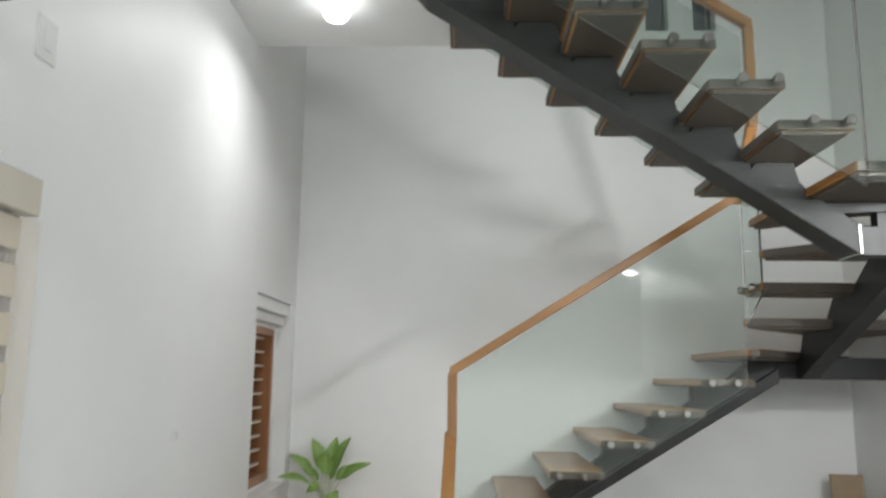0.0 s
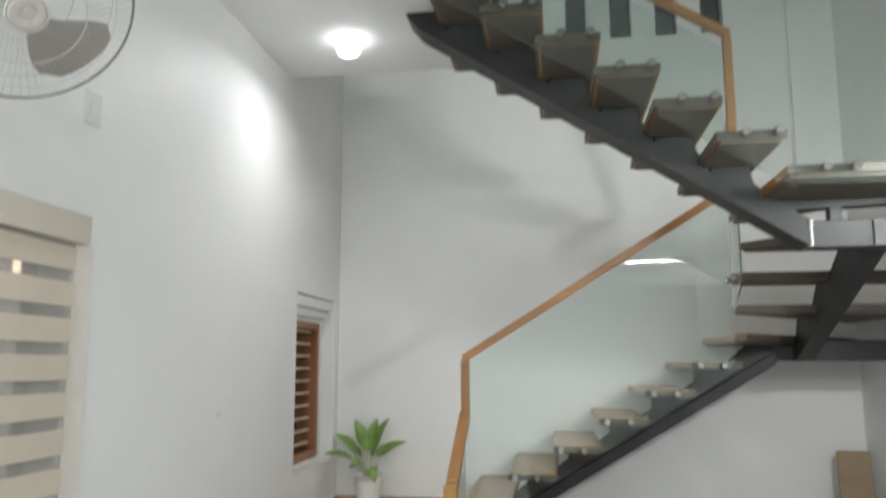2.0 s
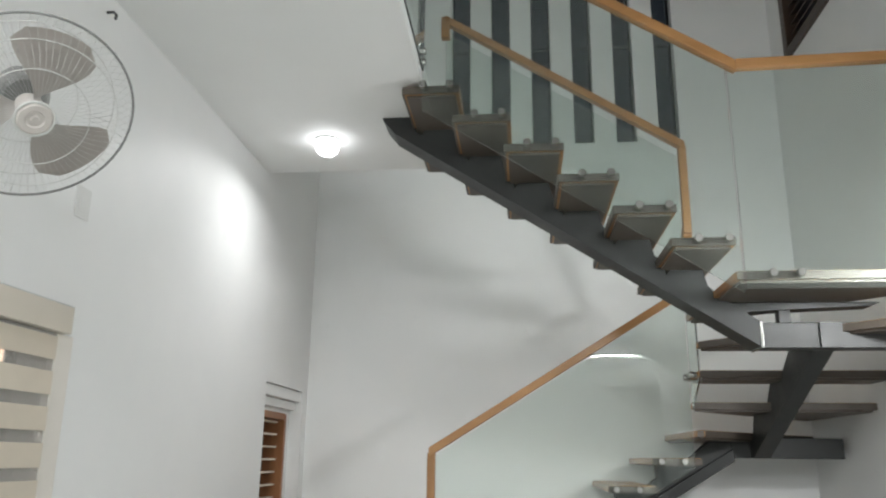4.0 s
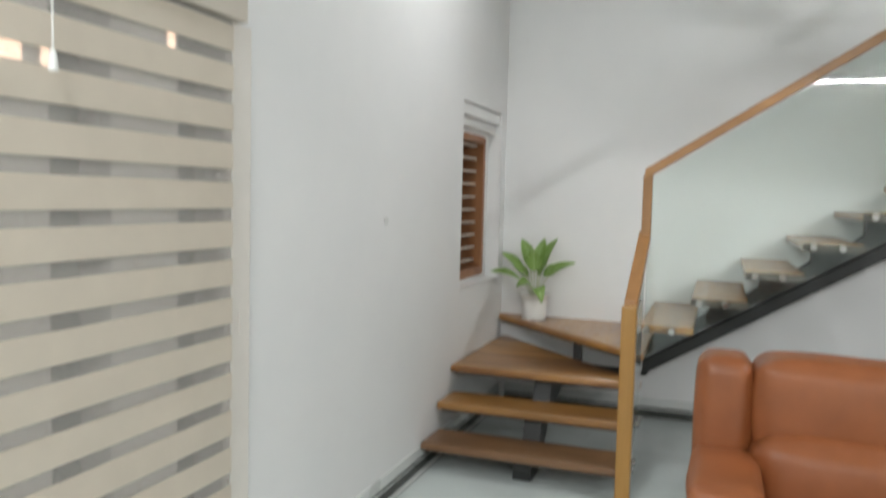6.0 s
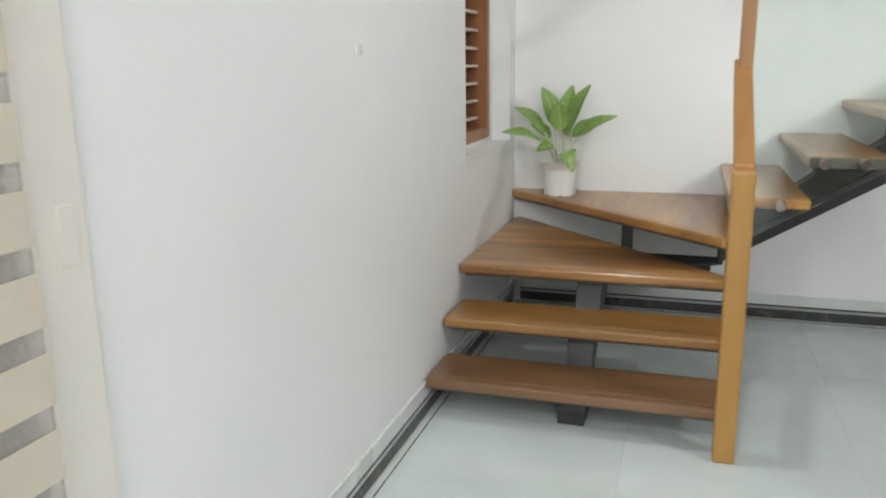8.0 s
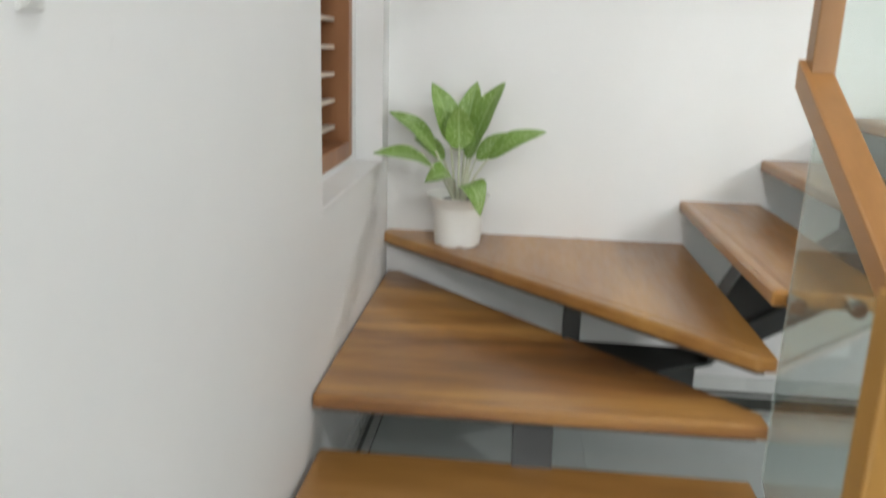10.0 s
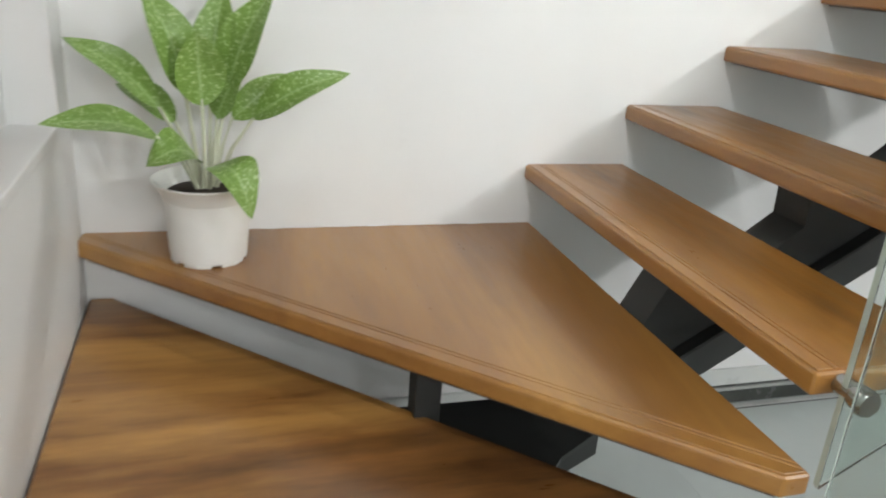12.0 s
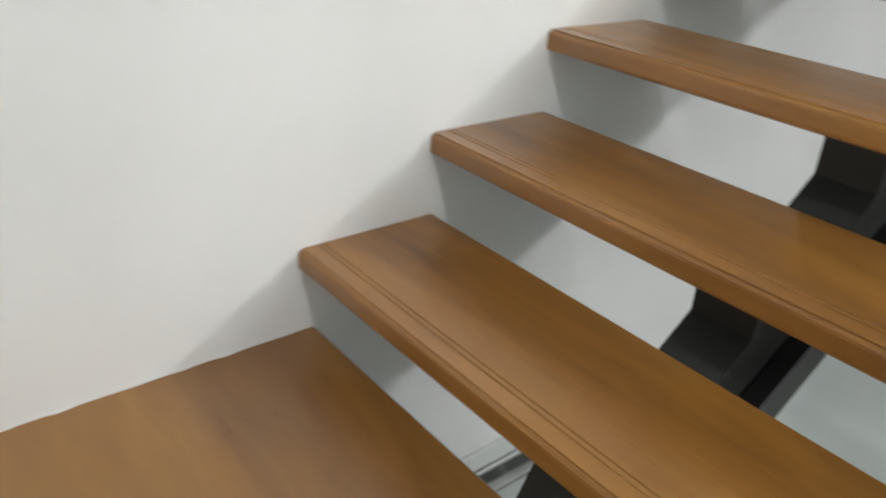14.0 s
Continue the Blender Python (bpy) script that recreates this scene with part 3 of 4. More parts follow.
# first two steps: notched beam running away from the door
XC = 0.585
spine([(XC - HW, y, z) for y, z in ((-1.62, 0.003), (-1.62, 0.060), (-1.60, R - TH - UB - 0.001), (-1.44, R - TH - UB - 0.001), (-1.42, R - 0.03), (-1.40, R + 0.03), (-1.37, 2 * R - TH - UB - 0.001), (-1.20, 2 * R - TH - UB - 0.001),
                                    (-1.17, 2 * R), (-1.12, 3 * R - TH - UB - 0.001), (-0.80, 3 * R - TH - UB - 0.001), (-0.80, 0.34), (-1.12, 0.28), (-1.42, 0.003))], (2 * HW, 0, 0))
# link under the two winders: a wide low plate on a channel, and a post up to the higher winder
spine([(0.56, -0.86, 0.458), (0.86, -0.87, 0.458), (0.957, -0.765, 0.458), (1.155, -0.645, 0.458), (1.155, -0.54, 0.458), (0.676, -0.535, 0.458), (0.60, -0.62, 0.458)], (0, 0, -0.012), "link_plate")
spine([(0.60, -0.86, 0.4455), (0.70, -0.86, 0.4455), (1.10, -0.66, 0.4455), (1.10, -0.56, 0.4455), (0.70, -0.56, 0.4455)], (0, 0, -0.075), "link_beam")
part("post", block((0.679, -0.657, 0.4585), (0.733, -0.603, 0.6235), 0.003), M_STEEL, stair)
# flight along the side wall
XM = 3.33
spine([(XM - HW, y, z) for y, z in ((-0.56, 1.842), (-0.72, 1.842), (-0.78, 12 * R - TH - UB - 0.002), (-1.02, 12 * R - TH - UB - 0.002), (-1.10, 12 * R), (-1.19, 13 * R - TH - UB - 0.002), (-1.40, 13 * R - TH - UB - 0.002), (-1.46, 13 * R), (-1.62, 14 * R - TH - UB - 0.002), (-1.95, 14 * R - TH - UB - 0.002),
                                    (-2.105, 2.386), (-2.105, 2.255), (-1.98, 2.255), (-0.72, 1.712), (-0.56, 1.712))], (2 * HW, 0, 0))
YU = -2.04
spine([(2.985, YU - HW, 2.252), (2.985, YU - HW, 2.386), (3.90, YU - HW, 2.386), (3.90, YU - HW, 2.252)], (0, 2 * HW, 0), "level_beam")
part("weld", block((2.968, YU - 0.100, 2.250), (2.984, YU + 0.100, 2.388), 0.004), M_CHROME, stair, "bare metal weld seam")


def low_b(x):
    return 2.252 + (2.975 - x) * R / GU


pts = [(2.974, low_b(2.974)), (2.974, 2.386)]
for n in range(16, 22):
    f = X16 - GU * (n - 16)
    z = n * R - TH - UB - 0.001
    pts += [(f + 0.005, z - 0.140), (f - 0.045, z - 0.085), (f - 0.065, z), (f - 0.235, z), (f - 0.255, z - 0.03)]
pts += [(1.155, 3.50), (1.155, 3.597), (0.955, 3.597), (0.965, 3.575)]
pts += [(1.03, low_b(1.03))]
spine([(x, YU - 0.095, z) for x, z in pts], (0, 0.19, 0))
part("post", block((3.09, YU - 0.03, 2.387), (3.15, YU + 0.03, 15 * R - TH - UB - 0.001), 0.003), M_STEEL, stair)
spine([(2.80, YU - 0.05, 2.40), (2.80, YU - 0.05, 15 * R - TH - UB - 0.001), (3.60, YU - 0.05, 15 * R - TH - UB - 0.001), (3.55, YU - 0.05, 2.47), (2.95, YU - 0.05, 2.45)], (0, 0.10, 0), "bracket")


# ---- rails and glass of the staircase ----
def rail_piece(a, b, mat, label="", w=0.058, h=0.050):
    """A rounded square bar from a to b with upright ends."""
    a, b = Vector(a), Vector(b)
    d = b - a
    bm = bmesh.new()
    if abs(d.x) < 1e-6 and abs(d.y) < 1e-6:
        box(bm, (a.x - w / 2, a.y - w / 2, min(a.z, b.z)), (a.x + w / 2, a.y + w / 2, max(a.z, b.z)), 0.006)
    else:
        flat = Vector((d.x, d.y, 0)).normalized()
        s = Vector((-flat.y, flat.x, 0)) * w / 2
        t = h / max(0.3, flat.dot(d.normalized()))
        o = [a - s, a + s, a + s - Vector((0, 0, t)), a - s - Vector((0, 0, t))]
        extrude(bm, o, d, 0.006)
    return part("handrail", bm, mat, stair, label)


YG = -1.160           # pane plane of the lower flight
SL = R / G
SR = 0.622
rail_piece((1.143, YG, 1.748), (2.80, YG, 1.748 + 1.657 * SR), M_RAIL_X, "orange-brown wooden handrail")
rail_piece((1.160, YG, 1.715), (1.160, YG, 1.335), M_RAIL_Z, w=0.052)
rail_piece((1.152, YG + 0.026, 1.395), (1.147, -1.715, 1.055), M_RAIL_Y, w=0.066, h=0.056)
part("newel_post", block((1.108, -1.775, 0.0), (1.182, -1.702, 1.035), 0.008), M_NEWEL, stair, "square orange-brown wooden newel post")
XS = 2.79
rail_piece((XS, YG, 2.77), (XS, -1.45, 3.13), M_RAIL_Y)
rail_piece((XS, -1.45, 3.06), (XS, -1.45, 3.64), M_RAIL_Z, w=0.05)
SU = R / GU
rail_piece((XS + 0.02, -1.45, 3.675), (1.25, -1.45, 3.675 + (XS + 0.02 - 1.25) * SU), M_RAIL_X)
rail_piece((1.25, -1.45, 4.66), (1.25, -1.45, 4.50), M_RAIL_Z)
rail_piece((2.83, -2.60, 3.625), (1.25, -2.60, 3.625 + 1.58 * SU), M_RAIL_X)
rail_piece((2.83, -2.60, 3.630), (XB, -2.60, 3.650), M_RAIL_X)


def pane(outline, shift, label=""):
    ob = part("glass_panel", extrude(bmesh.new(), outline, shift, 0.001, 1), M_GLASS, stair, label)
    ob.visible_shadow = False
    return ob


pane([(1.172, YG - 0.005, 0.66), (2.795, YG - 0.005, 0.66 + 1.623 * SL), (2.795, YG - 0.005, 1.735 + 1.65 * SR - 0.05), (1.187, YG - 0.005, 1.70), (1.187, YG - 0.005, 1.33), (1.172, YG - 0.005, 1.30)], (0, 0.010, 0), "clear greenish glass panel")
pane([(1.155, -1.700, 0.085), (1.155, -1.195, 0.085 + 0.5 * 0.58), (1.155, -1.195, 1.33), (1.155, -1.700, 1.01)], (0.010, 0, 0))
pane([(X16 + 0.01, -2.605, 2.44), (X16 + 0.01, -2.605, 3.60), (1.25, -2.605, 3.60 + 1.53 * SU), (1.25, -2.605, 2.44 + 1.53 * SU)], (0, 0.010, 0))
pane([(X16 + 0.018, -2.605, 2.46), (XB, -2.605, 2.46), (XB, -2.605, 3.60), (X16 + 0.018, -2.605, 3.60)], (0, 0.010, 0))
pane([(XS - 0.03, -1.405, 2.62), (XS - 0.03, -1.405, 3.60), (1.25, -1.405, 3.60 + 1.51 * SU), (1.25, -1.405, 2.62 + 1.51 * SU)], (0, 0.010, 0))
pane([(XS + 0.006, -1.195, 2.0), (XS + 0.006, -1.44, 2.15), (XS + 0.006, -1.44, 3.04), (XS + 0.006, -1.195, 2.68)], (0.010, 0, 0))

for a, b in (((1.1862, YG - 0.005, 1.335), (1.1868, YG + 0.005, 1.70)), ((1.1708, YG - 0.005, 0.665), (1.1716, YG + 0.005, 1.298)), ((1.155, -1.1948, 0.38), (1.165, -1.1940, 1.325))):
    edge = part("glass_edge", block(a, b), M_EDGE, stair, "pale green polished glass edge")
    edge.visible_shadow = False
knob0 = None


def knob(place, axis):
    """A round steel clamp holding the glass to a tread end."""
    global knob0
    if knob0 is None:
        bm = lathe(bmesh.new(), [(0.016, -0.030), (0.016, 0.001), (0.020, 0.003), (0.021, 0.007), (0.021, 0.028), (0.018, 0.033)], (0, 0, 0), 18)
        knob0 = part("glass_clamp", bm, M_CHROME, stair, "round stainless steel clamp", smooth=True)
        ob = knob0
    else:
        ob = knob0.copy()
        scene.collection.objects.link(ob)
    ob.matrix_parent_inverse = stair.matrix_basis.inverted()
    ob.matrix_basis = Matrix.Translation(place) @ Vector(axis).to_track_quat("Z", "Y").to_matrix().to_4x4()


for n in range(5, 11):
    x = X5 + G * (n - 5)
    for dx in (0.047, 0.186):
        knob((x + dx, YG - 0.008, n * R - 0.021), (0, -1, 0))
for n in range(16, 22):
    x = X16 - GU * (n - 16)
    for dx in (0.047, 0.186):
        knob((x - dx, -2.608, n * R - 0.021), (0, -1, 0))
for x in (2.907, 3.03, 3.70, 3.82):
    knob((x, -2.608, 15 * R - 0.021), (0, -1, 0))
for y, n in ((-1.505, 1), (-1.63, 1), (-1.357, 2), (-1.241, 2)):
    knob((1.152, y, n * R - 0.018), (1, 0, 0))
for y, z in ((-1.21, 2.19), (-1.38, 2.19)):
    knob((XS - 0.004, y, z), (-1, 0, 0))

# ---- slit windows ----
for k, (x0, x1, z0, z1) in enumerate(SLITS):
    s = thing("window_%d" % (k + 2), ((x0 + x1) / 2, 0.12, z0), "narrow upright slit window, dark night outside", "window", kind="structure")
    part("pane", block((x0 + 0.002, 0.10, z0 + 0.002), (x1 - 0.002, 0.106, z1 - 0.002)), M_PANE, s)
    part("window_frame", block((x0 + 0.002, 0.108, z0 + 0.002), (x0 + 0.022, 0.140, z1 - 0.002), 0.003), M_FANGREY, s)
    part("window_frame", block((x1 - 0.022, 0.108, z0 + 0.002), (x1 - 0.002, 0.140, z1 - 0.002), 0.003), M_FANGREY, s)
    part("transom", block((x0 + 0.022, 0.108, 5.25), (x1 - 0.022, 0.135, 5.28), 0.003), M_FANGREY, s)

hw = thing("window_8", (RIGHT + 0.1, -1.02, 4.80), "dark wooden louvred window high on the wall", "window", kind="structure")
y0, y1, z0, z1 = HIGHWIN
for a, b in (((-0.02, y0, z0), (0.20, y0 + 0.09, z1)), ((-0.02, y1 - 0.09, z0), (0.20, y1, z1)), ((-0.02, y0 + 0.09, z0), (0.20, y1 - 0.09, z0 + 0.09)), ((-0.02, y0 + 0.09, z1 - 0.09), (0.20, y1 - 0.09, z1))):
    part("window_frame", block((RIGHT + a[0], a[1] + 0.001, a[2] + 0.001), (RIGHT + b[0], b[1] - 0.001, b[2] - 0.001), 0.005), M_DARKWOOD, hw)
for k in range(15):
    z = z0 + 0.13 + 0.082 * k
    bm = extrude(bmesh.new(), [(RIGHT + 0.03, y0 + 0.092, z), (RIGHT + 0.12, y0 + 0.092, z + 0.055), (RIGHT + 0.12, y0 + 0.092, z + 0.067), (RIGHT + 0.03, y0 + 0.092, z + 0.012)], (0, y1 - y0 - 0.184, 0))
    part("slat", bm, M_DARKWOOD, hw)

bal = thing("glass_balustrade", (SLAB_X, -4.5, CEIL), "clear glass balustrade along the upper floor edge", "balustrade")
for y0, y1 in ((-4.40, -2.64), (-6.20, -4.42), (-8.0, -6.22)):
    g = part("glass_panel", block((SLAB_X + 0.012, y0, CEIL + 0.02), (SLAB_X + 0.022, y1, CEIL + 1.10), 0.001, 1), M_GLASS, bal)
    g.visible_shadow = False
    for y in (y0 + 0.2, y1 - 0.04):
        for z in (CEIL + 0.05, CEIL + 0.11):
            part("glass_clamp", lathe(bmesh.new(), [(0.012, 0.0), (0.012, 0.022), (0.019, 0.023), (0.018, 0.036)], (SLAB_X, y, z), 14, (1, 0, 0)), M_CHROME, bal)

# ---- lamps ----
for x, y, z in DOWNLIGHTS:
    lamp = thing("ceiling_light", (x, y, z), "round white ceiling downlight, switched on", "lamp", "ceiling lights")
    part("rim", lathe(bmesh.new(), [(0.080, -0.001), (0.082, -0.006), (0.078, -0.012), (0.068, -0.012), (0.067, -0.004)], (x, y, z), 32), M_PLASTIC, lamp)
    # domed so that its outline stands in for a flat downlight's bloom
    part("diffuser", lathe(bmesh.new(), [(0.066, -0.0125), (0.072, -0.026), (0.074, -0.044), (0.070, -0.066), (0.058, -0.086), (0.038, -0.099), (0.012, -0.104)], (x, y, z), 32), M_LAMP, lamp, "glowing white diffuser, domed to stand for bloom", smooth=True)
tube_lamp = thing("tube_light", (3.25, REAR, 3.3), "white batten tube light on the wall, switched on", "lamp")
part("batten", block((2.62, REAR, 3.27), (3.88, REAR + 0.04, 3.33), 0.006), M_PLASTIC, tube_lamp)
part("tube", tube(bmesh.new(), [(2.65, REAR + 0.06, 3.3), (3.85, REAR + 0.06, 3.3)], 0.018, 12), M_TUBE, tube_lamp, "glowing white tube")

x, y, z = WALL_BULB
bulb = thing("wall_lamp", (RIGHT, y, z), "lit white bulb on the side wall, in an added tilted dish", "lamp")
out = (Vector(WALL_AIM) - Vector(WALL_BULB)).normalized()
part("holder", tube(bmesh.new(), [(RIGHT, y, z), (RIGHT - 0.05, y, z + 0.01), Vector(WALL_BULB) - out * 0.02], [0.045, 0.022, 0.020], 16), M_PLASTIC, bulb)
part("dish", lathe(bmesh.new(), [(0.022, -0.020), (0.050, -0.005), (0.082, 0.040), (0.084, 0.040), (0.054, -0.008), (0.022, -0.024)], WALL_BULB, 24, tuple(out)), M_PLASTIC, bulb, "shallow white dish added to aim the lamp", smooth=True)
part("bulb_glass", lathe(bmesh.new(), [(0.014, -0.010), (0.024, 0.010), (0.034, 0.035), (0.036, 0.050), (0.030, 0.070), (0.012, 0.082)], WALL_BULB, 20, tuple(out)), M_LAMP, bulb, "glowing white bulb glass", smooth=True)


# ---- wall fan ----
def wall_fan():
    hub = Vector((0.312, -4.243, 2.645))
    axis = Vector((0.56, -0.40, -0.66)).normalized()
    turn = axis.to_track_quat("Z", "Y").to_matrix()
    fan = thing("wall_fan", (0.0, -4.36, 2.42), "grey wall-mounted fan with a wire cage, at rest", "fan")
    c = hub - axis * 0.07

    def at(r, a, h):
        return c + turn @ Vector((r * math.cos(a), r * math.sin(a), h))
    R0 = 0.300
    part("cage_rim", tube(bmesh.new(), [at(R0, 2 * math.pi * k / 48, 0.0) for k in range(48)], 0.0042, 8, True), M_RIM, fan, "dark grey outer cage rim", smooth=True)
    for r, h, w in ((R0 * 0.80, 0.047, 0.0016), (R0 * 0.52, 0.062, 0.0016), (0.055, 0.068, 0.004), (R0 * 0.85, -0.055, 0.0016), (R0 * 0.5, -0.075, 0.0016)):
        part("cage_ring", tube(bmesh.new(), [at(r, 2 * math.pi * k / 48, h) for k in range(48)], w, 6, True), M_WIRE, fan)
    bm = bmesh.new()
    for k in range(72):
        a = 2 * math.pi * k / 72
        tube(bm, [at(0.052, a, 0.068), at(0.18, a + 0.10, 0.060), at(0.255, a + 0.13, 0.038), at(R0, a + 0.15, 0.0)], 0.0006, 4)
        tube(bm, [at(0.06, a, -0.080), at(0.20, a, -0.070), at(0.265, a, -0.045), at(R0, a, 0.0)], 0.0006, 4)
    tagged(part("cage_wire", bm, M_WIRE, fan, "thin radial cage wires"), kind="stuff")
    part("badge", lathe(bmesh.new(), [(0.052, 0.060), (0.052, 0.068), (0.045, 0.074), (0.028, 0.074), (0.024, 0.070), (0.012, 0.070), (0.010, 0.075)], c, 28, axis), M_BLADE, fan, "round ringed badge", smooth=True)
    for b in range(3):
        a0 = 2 * math.pi * b / 3 + 0.35 + math.pi / 3
        bm = bmesh.new()
        rows = []
        for i in range(9):
            r = 0.035 + 0.225 * i / 8
            half = 0.30 + 0.32 * math.sin(math.pi * min(1, i / 8 * 0.75))
            if i == 8:
                half *= 0.72
            row = []
            for j in range(7):
                s = j / 6 * 2 - 1
                row.append(bm.verts.new(at(r, a0 + half * s + 0.9 * (r - 0.03), 0.022 * s * (1 - 0.5 * i / 8) - 0.006)))
            rows.append(row)
        for p, q in zip(rows, rows[1:]):
            for j in range(6):
                bm.faces.new((p[j], p[j + 1], q[j + 1], q[j]))
        bmesh.ops.solidify(bm, geom=bm.faces[:], thickness=0.003)
        part("blade", bm, M_BLADE, fan, "" if b else "grey-brown plastic blade", smooth=True)
    part("blade_hub", lathe(bmesh.new(), [(0.040, -0.03), (0.040, 0.02), (0.030, 0.035), (0.008, 0.040)], c, 24, axis), M_BLADE, fan)
    part("motor", lathe(bmesh.new(), [(0.030, -0.20), (0.060, -0.19), (0.072, -0.16), (0.072, -0.09), (0.060, -0.08), (0.02, -0.08)], c, 28, axis), M_RIM, fan, "grey motor housing", smooth=True)
    back = c - axis * 0.15
    part("arm", tube(bmesh.new(), [back, (0.10, -4.25, 2.60), (0.075, -4.27, 2.50)], [0.028, 0.026, 0.024], 12), M_FANGREY, fan)
    bm = extrude(bmesh.new(), [(0.001, -4.335, 2.60), (0.001, -4.205, 2.60), (0.001, -4.185, 2.42), (0.001, -4.215, 2.35), (0.001, -4.27, 2.325), (0.001, -4.325, 2.35), (0.001, -4.350, 2.42)], (0.075, 0, 0), 0.014, 3)
    part("bracket", bm, M_FANGREY, fan, "dark grey wall bracket")
    part("knob", lathe(bmesh.new(), [(0.026, 0.0), (0.026, 0.012), (0.020, 0.018)], (0.0765, -4.262, 2.40), 20, (1, 0, 0)), M_WIRE, fan, "round pale control knob", smooth=True)
    part("cord", tube(bmesh.new(), [(0.05, -4.20, 2.36), (0.085, -4.19, 2.32), (0.080, -4.23, 2.285), (0.06, -4.29, 2.295), (0.04, -4.32, 2.34)], 0.004, 8), M_WIRE, fan)
    return fan


wall_fan()

# ---- small fittings on the walls ----
def plate(name, y, z, w, h, label, x=0.0, face=1):
    p = thing(name, (x, y, z), label, "switch")
    part("plate", block((x, y - w / 2, z - h / 2), (x + face * 0.005, y + w / 2, z + h / 2), 0.002), M_PLATE, p)
    part("rocker", block((x + face * 0.005, y - w / 5, z - h / 4), (x + face * 0.008, y + w / 5, z + h / 4), 0.001), M_PLATE, p)
    return p


plate("wall_socket", -2.215, 1.435, 0.042, 0.032, "small white socket on the white wall")
plate("blank_plate", -3.45, 2.655, 0.10, 0.13, "blank white cover plate high on the wall")
plate("wall_switch", -1.05, 1.42, 0.075, 0.12, "small white switch on the side wall", RIGHT, -1)
hook = tagged(part("ceiling_hook", tube(bmesh.new(), [(0.0, -3.465, 3.51), (0.03, -3.465, 3.51), (0.045, -3.465, 3.495), (0.042, -3.465, 3.475)], 0.006, 8), M_FANGREY), "small dark metal wall hook", "hook")


# ---- pot plant ----
def leaf(bm, base, tip, width, arch, roll=0.0):
    """One blade from base to tip, bowed by arch, folded along its midrib."""
    base, tip = Vector(base), Vector(tip)
    d = tip - base
    side = d.cross(Vector((0.05, -0.75, 0.66))).normalized()
    side = Matrix.Rotation(roll, 3, d.normalized()) @ side
    nrm = side.cross(d.normalized()).normalized()
    layer = bm.loops.layers.uv.get("leaf") or bm.loops.layers.uv.new("leaf")
    rows, N, K = [], 14, 6
    for i in range(N + 1):
        t = i / N
        p = base + d * t + nrm * arch * math.sin(math.pi * t) * d.length
        w = width * (math.sin(math.pi * min(1, t ** 0.85)) ** 0.8) * (1 - 0.10 * t) + 0.0006
        row = []
        for j in range(K + 1):
            s = j / K * 2 - 1
            wave = 0.05 * width * math.sin(9 * t + 2.5 * s) * abs(s)
            row.append((bm.verts.new(p + side * w * s + nrm * (0.30 * w * abs(s) ** 1.4 + wave)), s, t))
        rows.append(row)
    for a, b in zip(rows, rows[1:]):
        for j in range(K):
            q = (a[j], a[j + 1], b[j + 1], b[j])
            f = bm.faces.new([e[0] for e in q])
            f.smooth = True
            for lp, e in zip(f.loops, q):
                lp[layer].uv = (e[1] * 0.5, e[2])


